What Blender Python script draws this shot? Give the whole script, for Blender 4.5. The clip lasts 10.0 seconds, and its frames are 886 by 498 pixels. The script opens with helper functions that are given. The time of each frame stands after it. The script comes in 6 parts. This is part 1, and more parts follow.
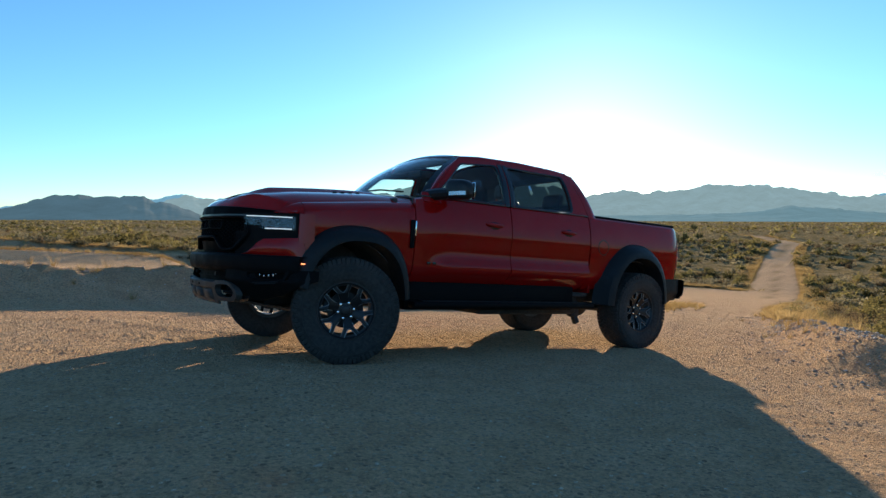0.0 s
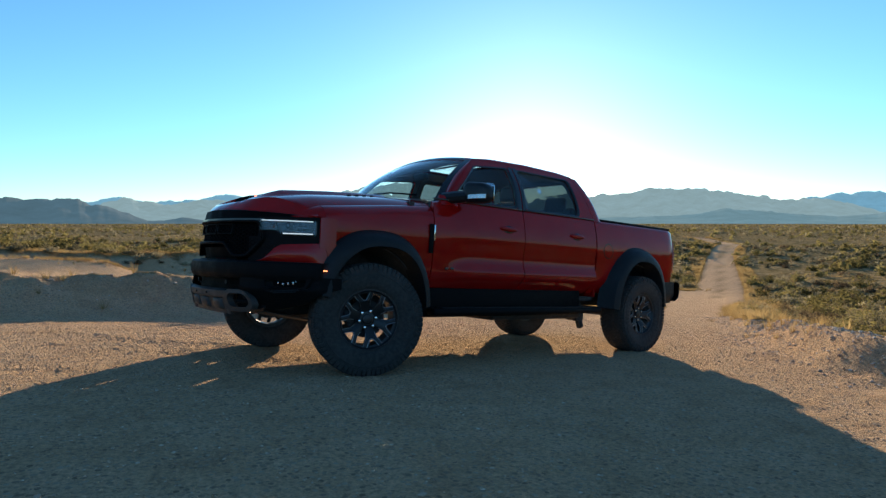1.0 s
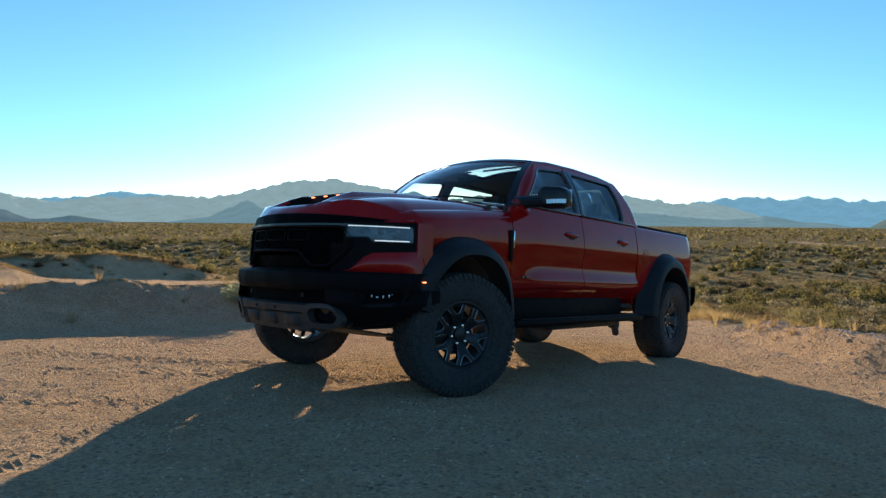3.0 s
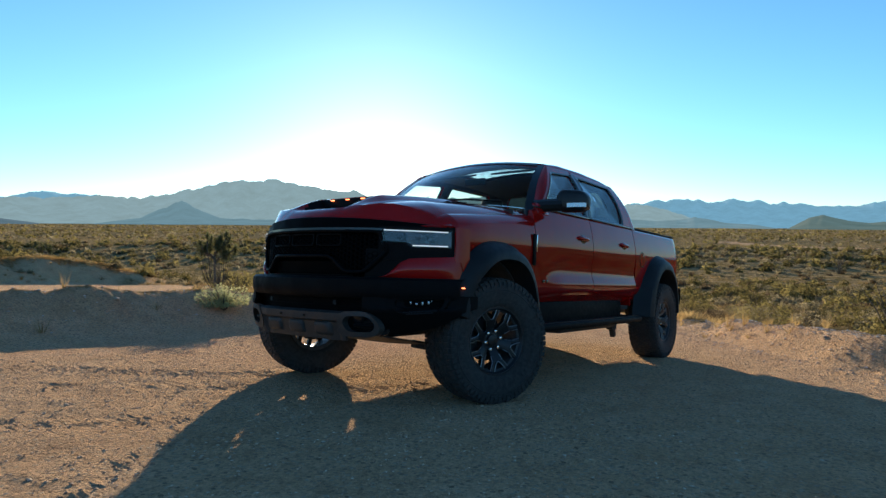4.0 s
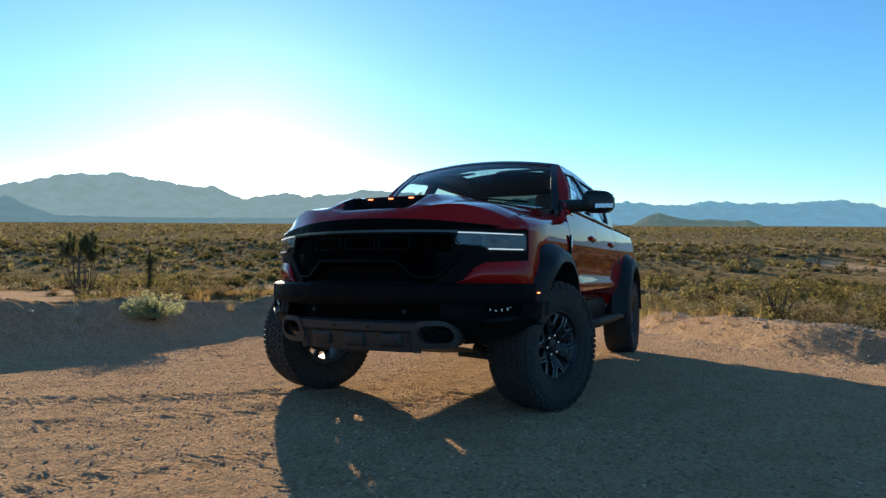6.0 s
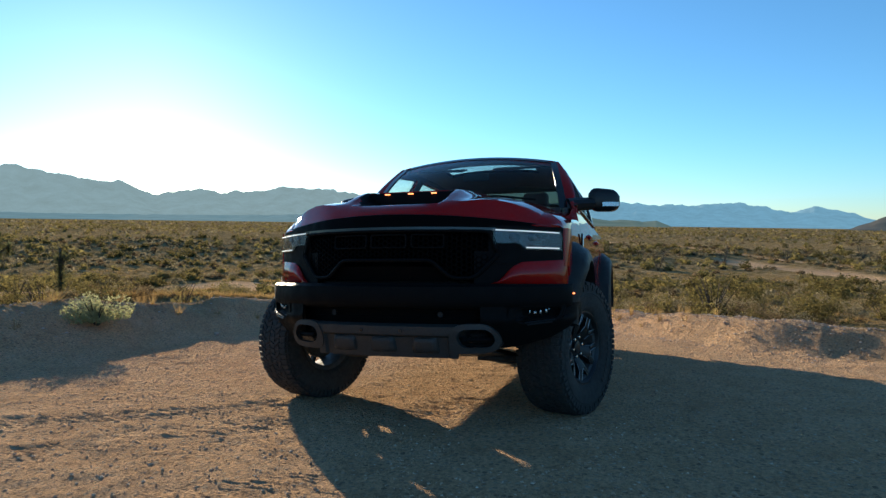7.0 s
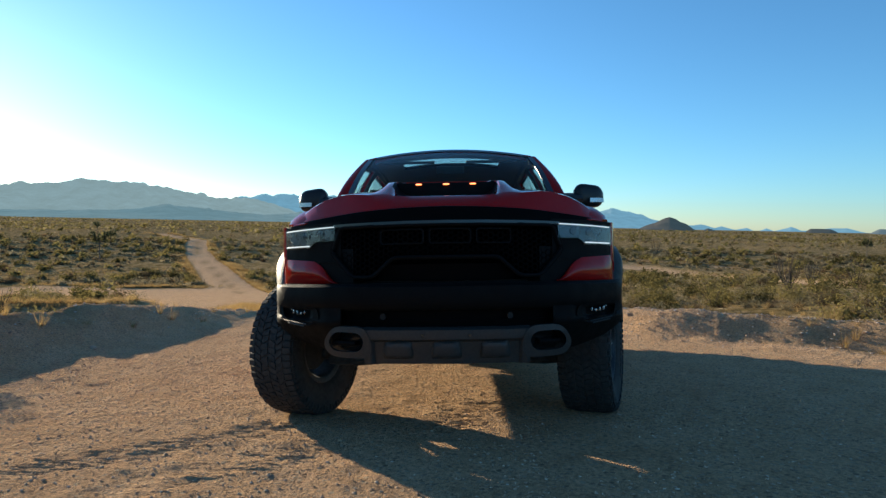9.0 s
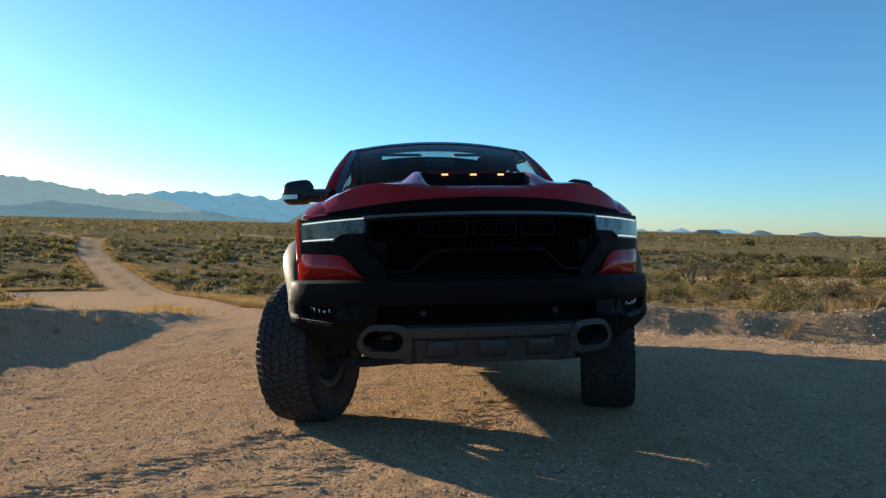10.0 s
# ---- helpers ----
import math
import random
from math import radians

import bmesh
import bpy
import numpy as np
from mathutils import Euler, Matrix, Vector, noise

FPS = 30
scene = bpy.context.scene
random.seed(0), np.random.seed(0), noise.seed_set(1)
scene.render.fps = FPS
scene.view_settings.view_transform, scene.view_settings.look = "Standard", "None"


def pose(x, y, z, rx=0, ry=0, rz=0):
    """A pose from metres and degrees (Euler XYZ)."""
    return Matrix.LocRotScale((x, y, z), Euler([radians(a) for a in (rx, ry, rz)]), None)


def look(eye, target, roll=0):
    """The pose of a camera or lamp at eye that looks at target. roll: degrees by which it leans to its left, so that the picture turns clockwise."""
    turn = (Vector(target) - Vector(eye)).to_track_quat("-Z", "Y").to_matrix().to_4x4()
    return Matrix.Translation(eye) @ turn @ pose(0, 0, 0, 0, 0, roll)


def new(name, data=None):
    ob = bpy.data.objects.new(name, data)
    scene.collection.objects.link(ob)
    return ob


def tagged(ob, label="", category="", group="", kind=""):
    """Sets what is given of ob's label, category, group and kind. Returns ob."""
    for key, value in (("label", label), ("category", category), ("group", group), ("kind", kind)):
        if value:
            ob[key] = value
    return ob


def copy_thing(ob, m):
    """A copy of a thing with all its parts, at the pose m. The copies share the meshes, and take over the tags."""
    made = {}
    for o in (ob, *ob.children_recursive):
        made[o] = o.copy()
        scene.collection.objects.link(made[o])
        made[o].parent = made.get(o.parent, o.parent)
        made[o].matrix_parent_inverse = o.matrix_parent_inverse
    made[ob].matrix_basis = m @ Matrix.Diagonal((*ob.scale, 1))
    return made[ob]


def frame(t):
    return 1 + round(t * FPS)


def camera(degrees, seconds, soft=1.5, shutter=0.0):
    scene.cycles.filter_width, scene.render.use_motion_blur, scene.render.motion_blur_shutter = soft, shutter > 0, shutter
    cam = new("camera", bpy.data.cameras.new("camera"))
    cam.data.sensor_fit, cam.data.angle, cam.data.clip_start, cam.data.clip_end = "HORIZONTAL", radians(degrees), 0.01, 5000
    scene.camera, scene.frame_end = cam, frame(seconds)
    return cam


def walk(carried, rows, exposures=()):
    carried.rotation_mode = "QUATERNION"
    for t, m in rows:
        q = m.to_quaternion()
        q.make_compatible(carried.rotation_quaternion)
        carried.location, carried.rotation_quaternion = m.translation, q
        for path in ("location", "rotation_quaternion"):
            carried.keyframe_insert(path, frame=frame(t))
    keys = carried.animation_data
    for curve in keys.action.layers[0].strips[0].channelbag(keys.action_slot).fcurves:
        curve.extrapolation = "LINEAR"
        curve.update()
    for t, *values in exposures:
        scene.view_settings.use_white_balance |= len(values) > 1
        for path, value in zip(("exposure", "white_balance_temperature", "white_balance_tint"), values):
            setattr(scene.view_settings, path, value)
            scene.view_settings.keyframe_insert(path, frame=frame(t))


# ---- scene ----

# The site's slope: the clearing falls away from the camera by about five degrees.
# Everything on the clearing is laid out square to it (x: the truck's nose, y: its driver's side) and turned by SITE.
SITE = Vector((0.0829, 0.0367, 0.9959)).rotation_difference(Vector((0, 0, 1))).to_matrix().to_4x4()
cam = camera(71.9, 10.0, soft=1.4)
PATH = [
    (0, (2.214, 5.578, 0.83), (1.087, 3.926, 0.888), 2.9),
    (0.5, (2.372, 5.324, 0.82), (1.177, 3.721, 0.889), 2.5),
    (1, (2.596, 5.074, 0.826), (1.337, 3.521, 0.901), 2.4),
    (1.5, (2.801, 4.789, 0.834), (1.487, 3.283, 0.91), 2.5),
    (2, (3.036, 4.504, 0.843), (1.669, 3.047, 0.923), 2.3),
    (2.5, (3.196, 4.176, 0.844), (1.78, 2.766, 0.927), 2.2),
    (4, (3.689, 3.33, 0.851), (2.099, 2.121, 0.95), 1.6),
    (4.5, (3.856, 3.042, 0.864), (2.205, 1.918, 0.962), 1.2),
    (5, (3.947, 2.73, 0.862), (2.239, 1.695, 0.962), 1.1),
    (5.5, (4.074, 2.425, 0.876), (2.313, 1.483, 0.977), 0.7),
    (7, (4.183, 1.383, 0.885), (2.278, 0.78, 0.98), 0.2),
    (7.5, (4.182, 1.071, 0.892), (2.242, 0.596, 0.99), -0.1),
    (8, (4.174, 0.756, 0.899), (2.206, 0.41, 0.99), -0.3),
    (8.5, (4.122, 0.44, 0.885), (2.135, 0.23, 0.978), -0.5),
    (9, (4.082, 0.078, 0.891), (2.084, 0.021, 0.977), -0.8),
    (9.5, (3.969, -0.277, 0.884), (1.973, -0.174, 0.963), -0.9),
    (10, (3.884, -0.581, 0.874), (1.899, -0.346, 0.954), -1.2),
]
EXPOSURE = [(0.0, 1.07, 6150, 5), (5.0, 1.04, 6150, 5), (8.0, 0.98, 6150, 4), (10.0, 0.98, 6100, 3)]
walk(cam, [(t, SITE @ look(eye, target, roll)) for t, eye, target, roll in PATH], EXPOSURE)

# ---- light ----
SUN_AZ, SUN_EL = radians(223.0), radians(8.0)
sun_way = Vector((math.cos(SUN_AZ) * math.cos(SUN_EL), math.sin(SUN_AZ) * math.cos(SUN_EL), math.sin(SUN_EL)))
sun_data = bpy.data.lights.new("sun", "SUN")
sun_data.energy, sun_data.angle, sun_data.color = 5.0, radians(0.6), (1.0, 0.80, 0.57)
sun = new("sun", sun_data)
sun.matrix_world = look(sun_way * 50, (0, 0, 0))
world = bpy.data.worlds.new("sky")
scene.world = world
world.use_nodes = True
wn = world.node_tree.nodes
sky = wn.new("ShaderNodeTexSky")
sky.sky_type, sky.sun_disc = "NISHITA", False
sky.sun_elevation, sky.sun_rotation = SUN_EL, math.atan2(sun_way.x, sun_way.y)
sky.altitude, sky.air_density, sky.dust_density, sky.ozone_density = 1000, 1.0, 0.30, 4.3
haze = wn.new("ShaderNodeHueSaturation")
haze.inputs["Hue"].default_value, haze.inputs["Saturation"].default_value = 0.494, 0.98
world.node_tree.links.new(sky.outputs[0], haze.inputs["Color"])
world.node_tree.links.new(haze.outputs[0], wn["Background"].inputs[0])
wn["Background"].inputs[1].default_value = 0.132

# ---- materials ----
def material(name, build):
    m = bpy.data.materials.new(name)
    m.use_nodes = True
    t = m.node_tree
    b = t.nodes["Principled BSDF"]
    build(t, b)
    return m


def link(t, a, b):
    t.links.new(a, b)


def noise_node(t, scale, detail=6.0, rough=0.6, coord="Object", stretch=None):
    c = t.nodes.new("ShaderNodeTexCoord")
    n = t.nodes.new("ShaderNodeTexNoise")
    n.inputs["Scale"].default_value, n.inputs["Detail"].default_value, n.inputs["Roughness"].default_value = scale, detail, rough
    out = c.outputs[coord]
    if stretch:
        mp = t.nodes.new("ShaderNodeMapping")
        mp.inputs["Scale"].default_value = stretch
        link(t, out, mp.inputs[0])
        out = mp.outputs[0]
    link(t, out, n.inputs["Vector"])
    return n


def ramp(t, fac, stops):
    r = t.nodes.new("ShaderNodeValToRGB")
    while len(r.color_ramp.elements) < len(stops):
        r.color_ramp.elements.new(0.5)
    for e, (p, c) in zip(r.color_ramp.elements, stops):
        e.position, e.color = p, (*c, 1) if len(c) == 3 else c
    link(t, fac, r.inputs[0])
    return r


def bump(t, b, height, strength, distance):
    n = t.nodes.new("ShaderNodeBump")
    n.inputs["Strength"].default_value, n.inputs["Distance"].default_value = strength, distance
    link(t, height, n.inputs["Height"])
    link(t, n.outputs[0], b.inputs["Normal"])
    return n


def mixed(t, fac, a, b, kind="MIX"):
    n = t.nodes.new("ShaderNodeMix")
    n.data_type, n.blend_type = "RGBA", kind
    if isinstance(fac, float):
        n.inputs[0].default_value = fac
    else:
        link(t, fac, n.inputs[0])
    for sock, v in ((n.inputs[6], a), (n.inputs[7], b)):
        if isinstance(v, tuple):
            sock.default_value = (*v, 1)
        else:
            link(t, v, sock)
    return n.outputs[2]


def plain(name, colour, rough, metal=0.0, grain=0.0, scale=60.0, coat=0.0, relief=0.0, spec=0.5):
    """A surface of one colour with fine grain in its colour, gloss and relief."""
    def build(t, b):
        n = noise_node(t, scale)
        k = 1 - grain
        r = ramp(t, n.outputs[0], [(0.3, tuple(c * k for c in colour)), (0.7, tuple(min(1, c * (1 + grain)) for c in colour))])
        link(t, r.outputs[0], b.inputs["Base Color"])
        big = noise_node(t, scale / 12, 4)
        g = ramp(t, big.outputs[0], [(0.3, (rough * 0.85,) * 3), (0.7, (min(1, rough * 1.2),) * 3)])
        link(t, g.outputs[0], b.inputs["Roughness"])
        b.inputs["Metallic"].default_value = metal
        b.inputs["Coat Weight"].default_value, b.inputs["Coat Roughness"].default_value = coat, 0.03
        b.inputs["Specular IOR Level"].default_value = spec
        if relief:
            bump(t, b, n.outputs[0], 0.6, relief)
    return material(name, build)


def paint_build(t, b):
    fl = noise_node(t, 900, 1)
    c = ramp(t, fl.outputs[0], [(0.35, (0.22, 0.0028, 0.0026)), (0.65, (0.31, 0.0048, 0.0038))])
    dust = noise_node(t, 3.0, 8)
    d = ramp(t, dust.outputs[0], [(0.45, (0, 0, 0)), (0.85, (0.03, 0.03, 0.03))])
    link(t, mixed(t, d.outputs[0], c.outputs[0], (0.36, 0.26, 0.19)), b.inputs["Base Color"])
    b.inputs["Roughness"].default_value = 0.4
    b.inputs["Specular IOR Level"].default_value = 0.0
    b.inputs["Coat Weight"].default_value, b.inputs["Coat Roughness"].default_value = 1.0, 0.02
    b.inputs["Coat IOR"].default_value = 1.35
    wave = noise_node(t, 2.5, 2)
    bump(t, b, wave.outputs[0], 0.08, 0.01)


def math_node(t, op, a, b=0.0, c=0.0):
    n = t.nodes.new("ShaderNodeMath")
    n.operation = op
    for sock, v in zip(n.inputs, (a, b, c)):
        if isinstance(v, float):
            sock.default_value = v
        else:
            link(t, v, sock)
    return n.outputs[0]


def attribute(t, name):
    n = t.nodes.new("ShaderNodeAttribute")
    n.attribute_name = name
    return n.outputs["Fac"]


def pebbles(t, scale):
    c = t.nodes.new("ShaderNodeTexCoord")
    v = t.nodes.new("ShaderNodeTexVoronoi")
    v.inputs["Scale"].default_value = scale
    link(t, c.outputs["Object"], v.inputs["Vector"])
    return v


def ground_build(t, b):
    share = attribute(t, "dirt")
    big = noise_node(t, 0.35, 5)
    mid = noise_node(t, 2.6, 9, 0.68)
    fine = noise_node(t, 42.0, 8, 0.75)
    dirt = ramp(t, mid.outputs[0], [(0.28, (0.33, 0.200, 0.112)), (0.46, (0.59, 0.387, 0.226)), (0.60, (0.66, 0.455, 0.284)), (0.76, (0.72, 0.53, 0.355))])
    dirt2 = mixed(t, big.outputs[0], dirt.outputs[0], (0.60, 0.382, 0.222))
    speck = ramp(t, fine.outputs[0], [(0.33, (0.50, 0.49, 0.48)), (0.45, (0.91, 0.91, 0.91)), (0.64, (1.38, 1.33, 1.27))])
    dirt3 = mixed(t, 1.0, dirt2, speck.outputs[0], "MULTIPLY")
    # pebbles pressed into the dirt, thick in some patches
    stone, grit = pebbles(t, 34.0), pebbles(t, 70.0)
    patch = ramp(t, noise_node(t, 1.3, 5, 0.6).outputs[0], [(0.40, (0.25,) * 3), (0.62, (1.0,) * 3)])
    pick = t.nodes.new("ShaderNodeSeparateColor")
    link(t, stone.outputs["Color"], pick.inputs[0])
    chosen = math_node(t, "GREATER_THAN", pick.outputs[0], 0.55)
    dome = ramp(t, stone.outputs["Distance"], [(0.0, (1,) * 3), (0.30, (0.75,) * 3), (0.46, (0,) * 3)])
    dome = math_node(t, "MULTIPLY", math_node(t, "MULTIPLY", dome.outputs[0], chosen), patch.outputs[0])
    tone = ramp(t, pick.outputs[1], [(0.0, (0.30, 0.20, 0.125)), (0.55, (0.48, 0.34, 0.22)), (1.0, (0.60, 0.45, 0.30))])
    dirt4 = mixed(t, math_node(t, "GREATER_THAN", dome, 0.12), dirt3, tone.outputs[0])
    vegn = noise_node(t, 0.9, 8, 0.7)
    veg = ramp(t, vegn.outputs[0], [(0.28, (0.11, 0.078, 0.030)), (0.40, (0.20, 0.140, 0.056)), (0.50, (0.31, 0.215, 0.100)), (0.64, (0.46, 0.325, 0.175))])
    vspeck = ramp(t, noise_node(t, 6.0, 6, 0.7).outputs[0], [(0.35, (0.45, 0.45, 0.45)), (0.62, (1.2, 1.2, 1.2))])
    veg2 = mixed(t, 1.0, veg.outputs[0], vspeck.outputs[0], "MULTIPLY")
    link(t, mixed(t, share, veg2, dirt4), b.inputs["Base Color"])
    b.inputs["Roughness"].default_value = 1.0
    b.inputs["Specular IOR Level"].default_value = 0.0
    # tyre prints: slanting bars across each track, broken by two long grooves
    across = attribute(t, "across")
    place = t.nodes.new("ShaderNodeSeparateXYZ")
    link(t, t.nodes.new("ShaderNodeTexCoord").outputs["Object"], place.inputs[0])
    wander = math_node(t, "MULTIPLY_ADD", noise_node(t, 3.0, 2).outputs[0], 4.0, math_node(t, "MULTIPLY", place.outputs[1], -9.0))
    bars = math_node(t, "SINE", math_node(t, "MULTIPLY_ADD", place.outputs[0], 76.0, wander))
    bars = ramp(t, math_node(t, "MULTIPLY_ADD", bars, 0.5, 0.5), [(0.30, (0,) * 3), (0.55, (1,) * 3)])
    groove = ramp(t, math_node(t, "SINE", math_node(t, "MULTIPLY_ADD", across, 72.0, 0.6)), [(0.0, (0.25,) * 3), (0.4, (1,) * 3)])
    print_h = math_node(t, "MULTIPLY", math_node(t, "MULTIPLY", bars.outputs[0], groove.outputs[0]), attribute(t, "print"))
    h = math_node(t, "MULTIPLY_ADD", fine.outputs[0], 0.035, math_node(t, "MULTIPLY", mid.outputs[0], 0.020))
    clods = noise_node(t, 21.0, 6, 0.72, stretch=(1.0, 0.7, 1.0))
    h = math_node(t, "MULTIPLY_ADD", clods.outputs[0], 0.041, h)
    h = math_node(t, "MULTIPLY_ADD", dome, 0.016, h)
    h = math_node(t, "MULTIPLY_ADD", grit.outputs["Distance"], -0.017, h)
    h = math_node(t, "MULTIPLY_ADD", print_h, 0.032, h)
    bump(t, b, h, 1.0, 1.0)


def glow_backdrop(name, rock, air):
    """Bare rock behind miles of lit air; the haze is painted as emission."""
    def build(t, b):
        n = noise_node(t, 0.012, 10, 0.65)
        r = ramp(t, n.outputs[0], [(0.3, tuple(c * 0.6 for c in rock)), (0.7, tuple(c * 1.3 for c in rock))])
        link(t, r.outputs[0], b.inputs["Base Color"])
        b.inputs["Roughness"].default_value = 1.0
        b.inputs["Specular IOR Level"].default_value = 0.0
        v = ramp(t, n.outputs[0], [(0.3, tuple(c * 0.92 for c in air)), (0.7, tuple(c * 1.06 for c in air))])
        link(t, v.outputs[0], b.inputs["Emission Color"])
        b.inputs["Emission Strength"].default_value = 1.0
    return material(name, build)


def glass_build(tint, ior=1.25):
    def build(t, b):
        b.inputs["Base Color"].default_value = (*tint, 1)
        b.inputs["Roughness"].default_value = 0.0
        b.inputs["Transmission Weight"].default_value = 1.0
        b.inputs["IOR"].default_value = ior
    return build


def foliage(name, lo, hi):
    """Small leaves that let light through: every bush has a tone of its own, every leaf a little."""
    def build(t, b):
        g = t.nodes.new("ShaderNodeNewGeometry")
        f = math_node(t, "MULTIPLY_ADD", g.outputs["Random Per Island"], 0.35, math_node(t, "MULTIPLY", attribute(t, "tone"), 0.65))
        mid = tuple((a + c) * 0.47 for a, c in zip(lo, hi))
        r = ramp(t, f, [(0.05, lo), (0.5, mid), (0.95, hi)])
        link(t, r.outputs[0], b.inputs["Base Color"])
        b.inputs["Roughness"].default_value = 0.8
        b.inputs["Specular IOR Level"].default_value = 0.0
        tr = t.nodes.new("ShaderNodeBsdfTranslucent")
        link(t, r.outputs[0], tr.inputs[0])
        mx = t.nodes.new("ShaderNodeMixShader")
        mx.inputs[0].default_value = 0.5
        link(t, b.outputs[0], mx.inputs[1])
        link(t, tr.outputs[0], mx.inputs[2])
        link(t, mx.outputs[0], t.nodes["Material Output"].inputs[0])
    return material(name, build)


def lamp_material(name, colour, strength):
    def build(t, b):
        b.inputs["Base Color"].default_value = (0.8, 0.8, 0.8, 1)
        b.inputs["Emission Color"].default_value = (*colour, 1)
        b.inputs["Emission Strength"].default_value = strength
    return material(name, build)


RED = material("red_paint", paint_build)
GROUND = material("desert_ground", ground_build)
BLACK = plain("black_plastic", (0.0045, 0.0047, 0.005), 0.55, grain=0.3, scale=250, relief=0.0008, spec=0.06)
GRILLE = plain("grille_black", (0.0022, 0.0022, 0.0025), 0.55, grain=0.3, scale=250, spec=0.03)
SATIN = plain("satin_black", (0.011, 0.011, 0.012), 0.32, grain=0.2, scale=60, spec=0.3)
GLOSS = plain("gloss_black", (0.012, 0.012, 0.013), 0.18, grain=0.2, scale=30)
FLARE = plain("flare_plastic", (0.0095, 0.010, 0.0108), 0.5, grain=0.3, scale=300, relief=0.0008, spec=0.22)
SKID = plain("skid_grey", (0.034, 0.031, 0.029), 0.55, metal=0.2, grain=0.25, scale=80, relief=0.0005)
UNDER = plain("underbody_steel", (0.03, 0.028, 0.026), 0.7, grain=0.5, scale=25, relief=0.001)
RUBBER = plain("tyre_rubber", (0.026, 0.0235, 0.021), 0.85, grain=0.45, scale=40, relief=0.001)
BARREL = plain("wheel_barrel", (0.07, 0.068, 0.066), 0.5, metal=0.4, grain=0.3, scale=40)
RIM = plain("rim_black", (0.014, 0.014, 0.015), 0.38, metal=0.4, grain=0.2, scale=60)
SILVER = plain("machined_edge", (0.26, 0.26, 0.26), 0.38, metal=1.0, grain=0.15, scale=120)
CHROME = plain("chrome", (0.8, 0.8, 0.8), 0.1, metal=1.0, grain=0.05, scale=40)
GLASS = material("tinted_glass", glass_build((0.74, 0.82, 0.82)))
PRIVACY = material("privacy_glass", glass_build((0.52, 0.60, 0.62)))
REAR = material("rear_glass", glass_build((0.07, 0.09, 0.09)))
SCREEN = material("windscreen_glass", glass_build((0.72, 0.80, 0.78), 1.12))
CLEAR = material("lamp_glass", glass_build((0.95, 0.97, 1.0)))
LINER = plain("cabin_liner", (0.05, 0.049, 0.047), 0.9, grain=0.2, scale=300)
CABIN = plain("cabin_black", (0.014, 0.0135, 0.013), 0.7, grain=0.3, scale=120)
SEAT = plain("seat_leather", (0.02, 0.018, 0.017), 0.5, grain=0.2, scale=200, relief=0.0006)

# ---- building helpers ----
def smooth(bm, limit=35):
    for f in bm.faces:
        f.smooth = True
    for e in bm.edges:
        if len(e.link_faces) == 2 and e.calc_face_angle(0) > radians(limit):
            e.smooth = False


def mesh_of(name, bm, mat, limit=35):
    smooth(bm, limit)
    me = bpy.data.meshes.new(name)
    bm.to_mesh(me)
    bm.free()
    me.materials.append(mat)
    return me


def part(name, bm, mat, parent=None, label="", limit=35):
    """Links a bmesh as one mesh object under a thing or a part."""
    ob = new(name, mesh_of(name, bm, mat, limit))
    ob.parent = parent
    if label:
        ob["label"] = label
    return ob


def from_arrays(name, verts, faces, mat, flat=False):
    """A mesh from numpy arrays of places and of triangles or quads."""
    me = bpy.data.meshes.new(name)
    verts, faces = np.asarray(verts, np.float32), np.asarray(faces, np.int32)
    k = faces.shape[1]
    me.vertices.add(len(verts)), me.loops.add(faces.size), me.polygons.add(len(faces))
    me.vertices.foreach_set("co", verts.ravel())
    me.loops.foreach_set("vertex_index", faces.ravel())
    me.polygons.foreach_set("loop_start", np.arange(0, faces.size, k, dtype=np.int32))
    me.polygons.foreach_set("use_smooth", np.full(len(faces), not flat))
    me.update(calc_edges=True)
    me.validate()
    me.materials.append(mat)
    return me


# ---- ground ----
_hash = np.random.RandomState(7).rand(512, 512)


def value_noise(x, y):
    xi, yi = np.floor(x).astype(int), np.floor(y).astype(int)
    fx, fy = x - xi, y - yi
    fx, fy = fx * fx * (3 - 2 * fx), fy * fy * (3 - 2 * fy)
    def h(a, b):
        return _hash[a % 512, b % 512]
    return (h(xi, yi) * (1 - fx) + h(xi + 1, yi) * fx) * (1 - fy) + (h(xi, yi + 1) * (1 - fx) + h(xi + 1, yi + 1) * fx) * fy - 0.5


def fbm(x, y, octaves=4):
    return sum(value_noise(x * 2 ** k + 17 * k, y * 2 ** k + 5 * k) / 2 ** k for k in range(octaves))


def line_distance(x, y, line):
    """Distance to a broken line, and how far along it (0 to 1) the nearest place lies."""
    best, along = np.full(np.shape(x), 1e9), np.zeros(np.shape(x))
    n = len(line) - 1
    for k in range(n):
        (ax, ay), (bx, by) = line[k], line[k + 1]
        dx, dy = bx - ax, by - ay
        u = np.clip(((x - ax) * dx + (y - ay) * dy) / (dx * dx + dy * dy), 0, 1)
        d = np.hypot(x - ax - u * dx, y - ay - u * dy)
        near = d < best
        best, along = np.where(near, d, best), np.where(near, (k + u) / n, along)
    return best, along


def inside(x, y, poly):
    hit = np.zeros(np.shape(x), bool)
    for k in range(len(poly)):
        (ax, ay), (bx, by) = poly[k - 1], poly[k]
        cross = ((ay > y) != (by > y)) & (x < (bx - ax) * (y - ay) / (by - ay + 1e-12) + ax)
        hit ^= cross
    return hit


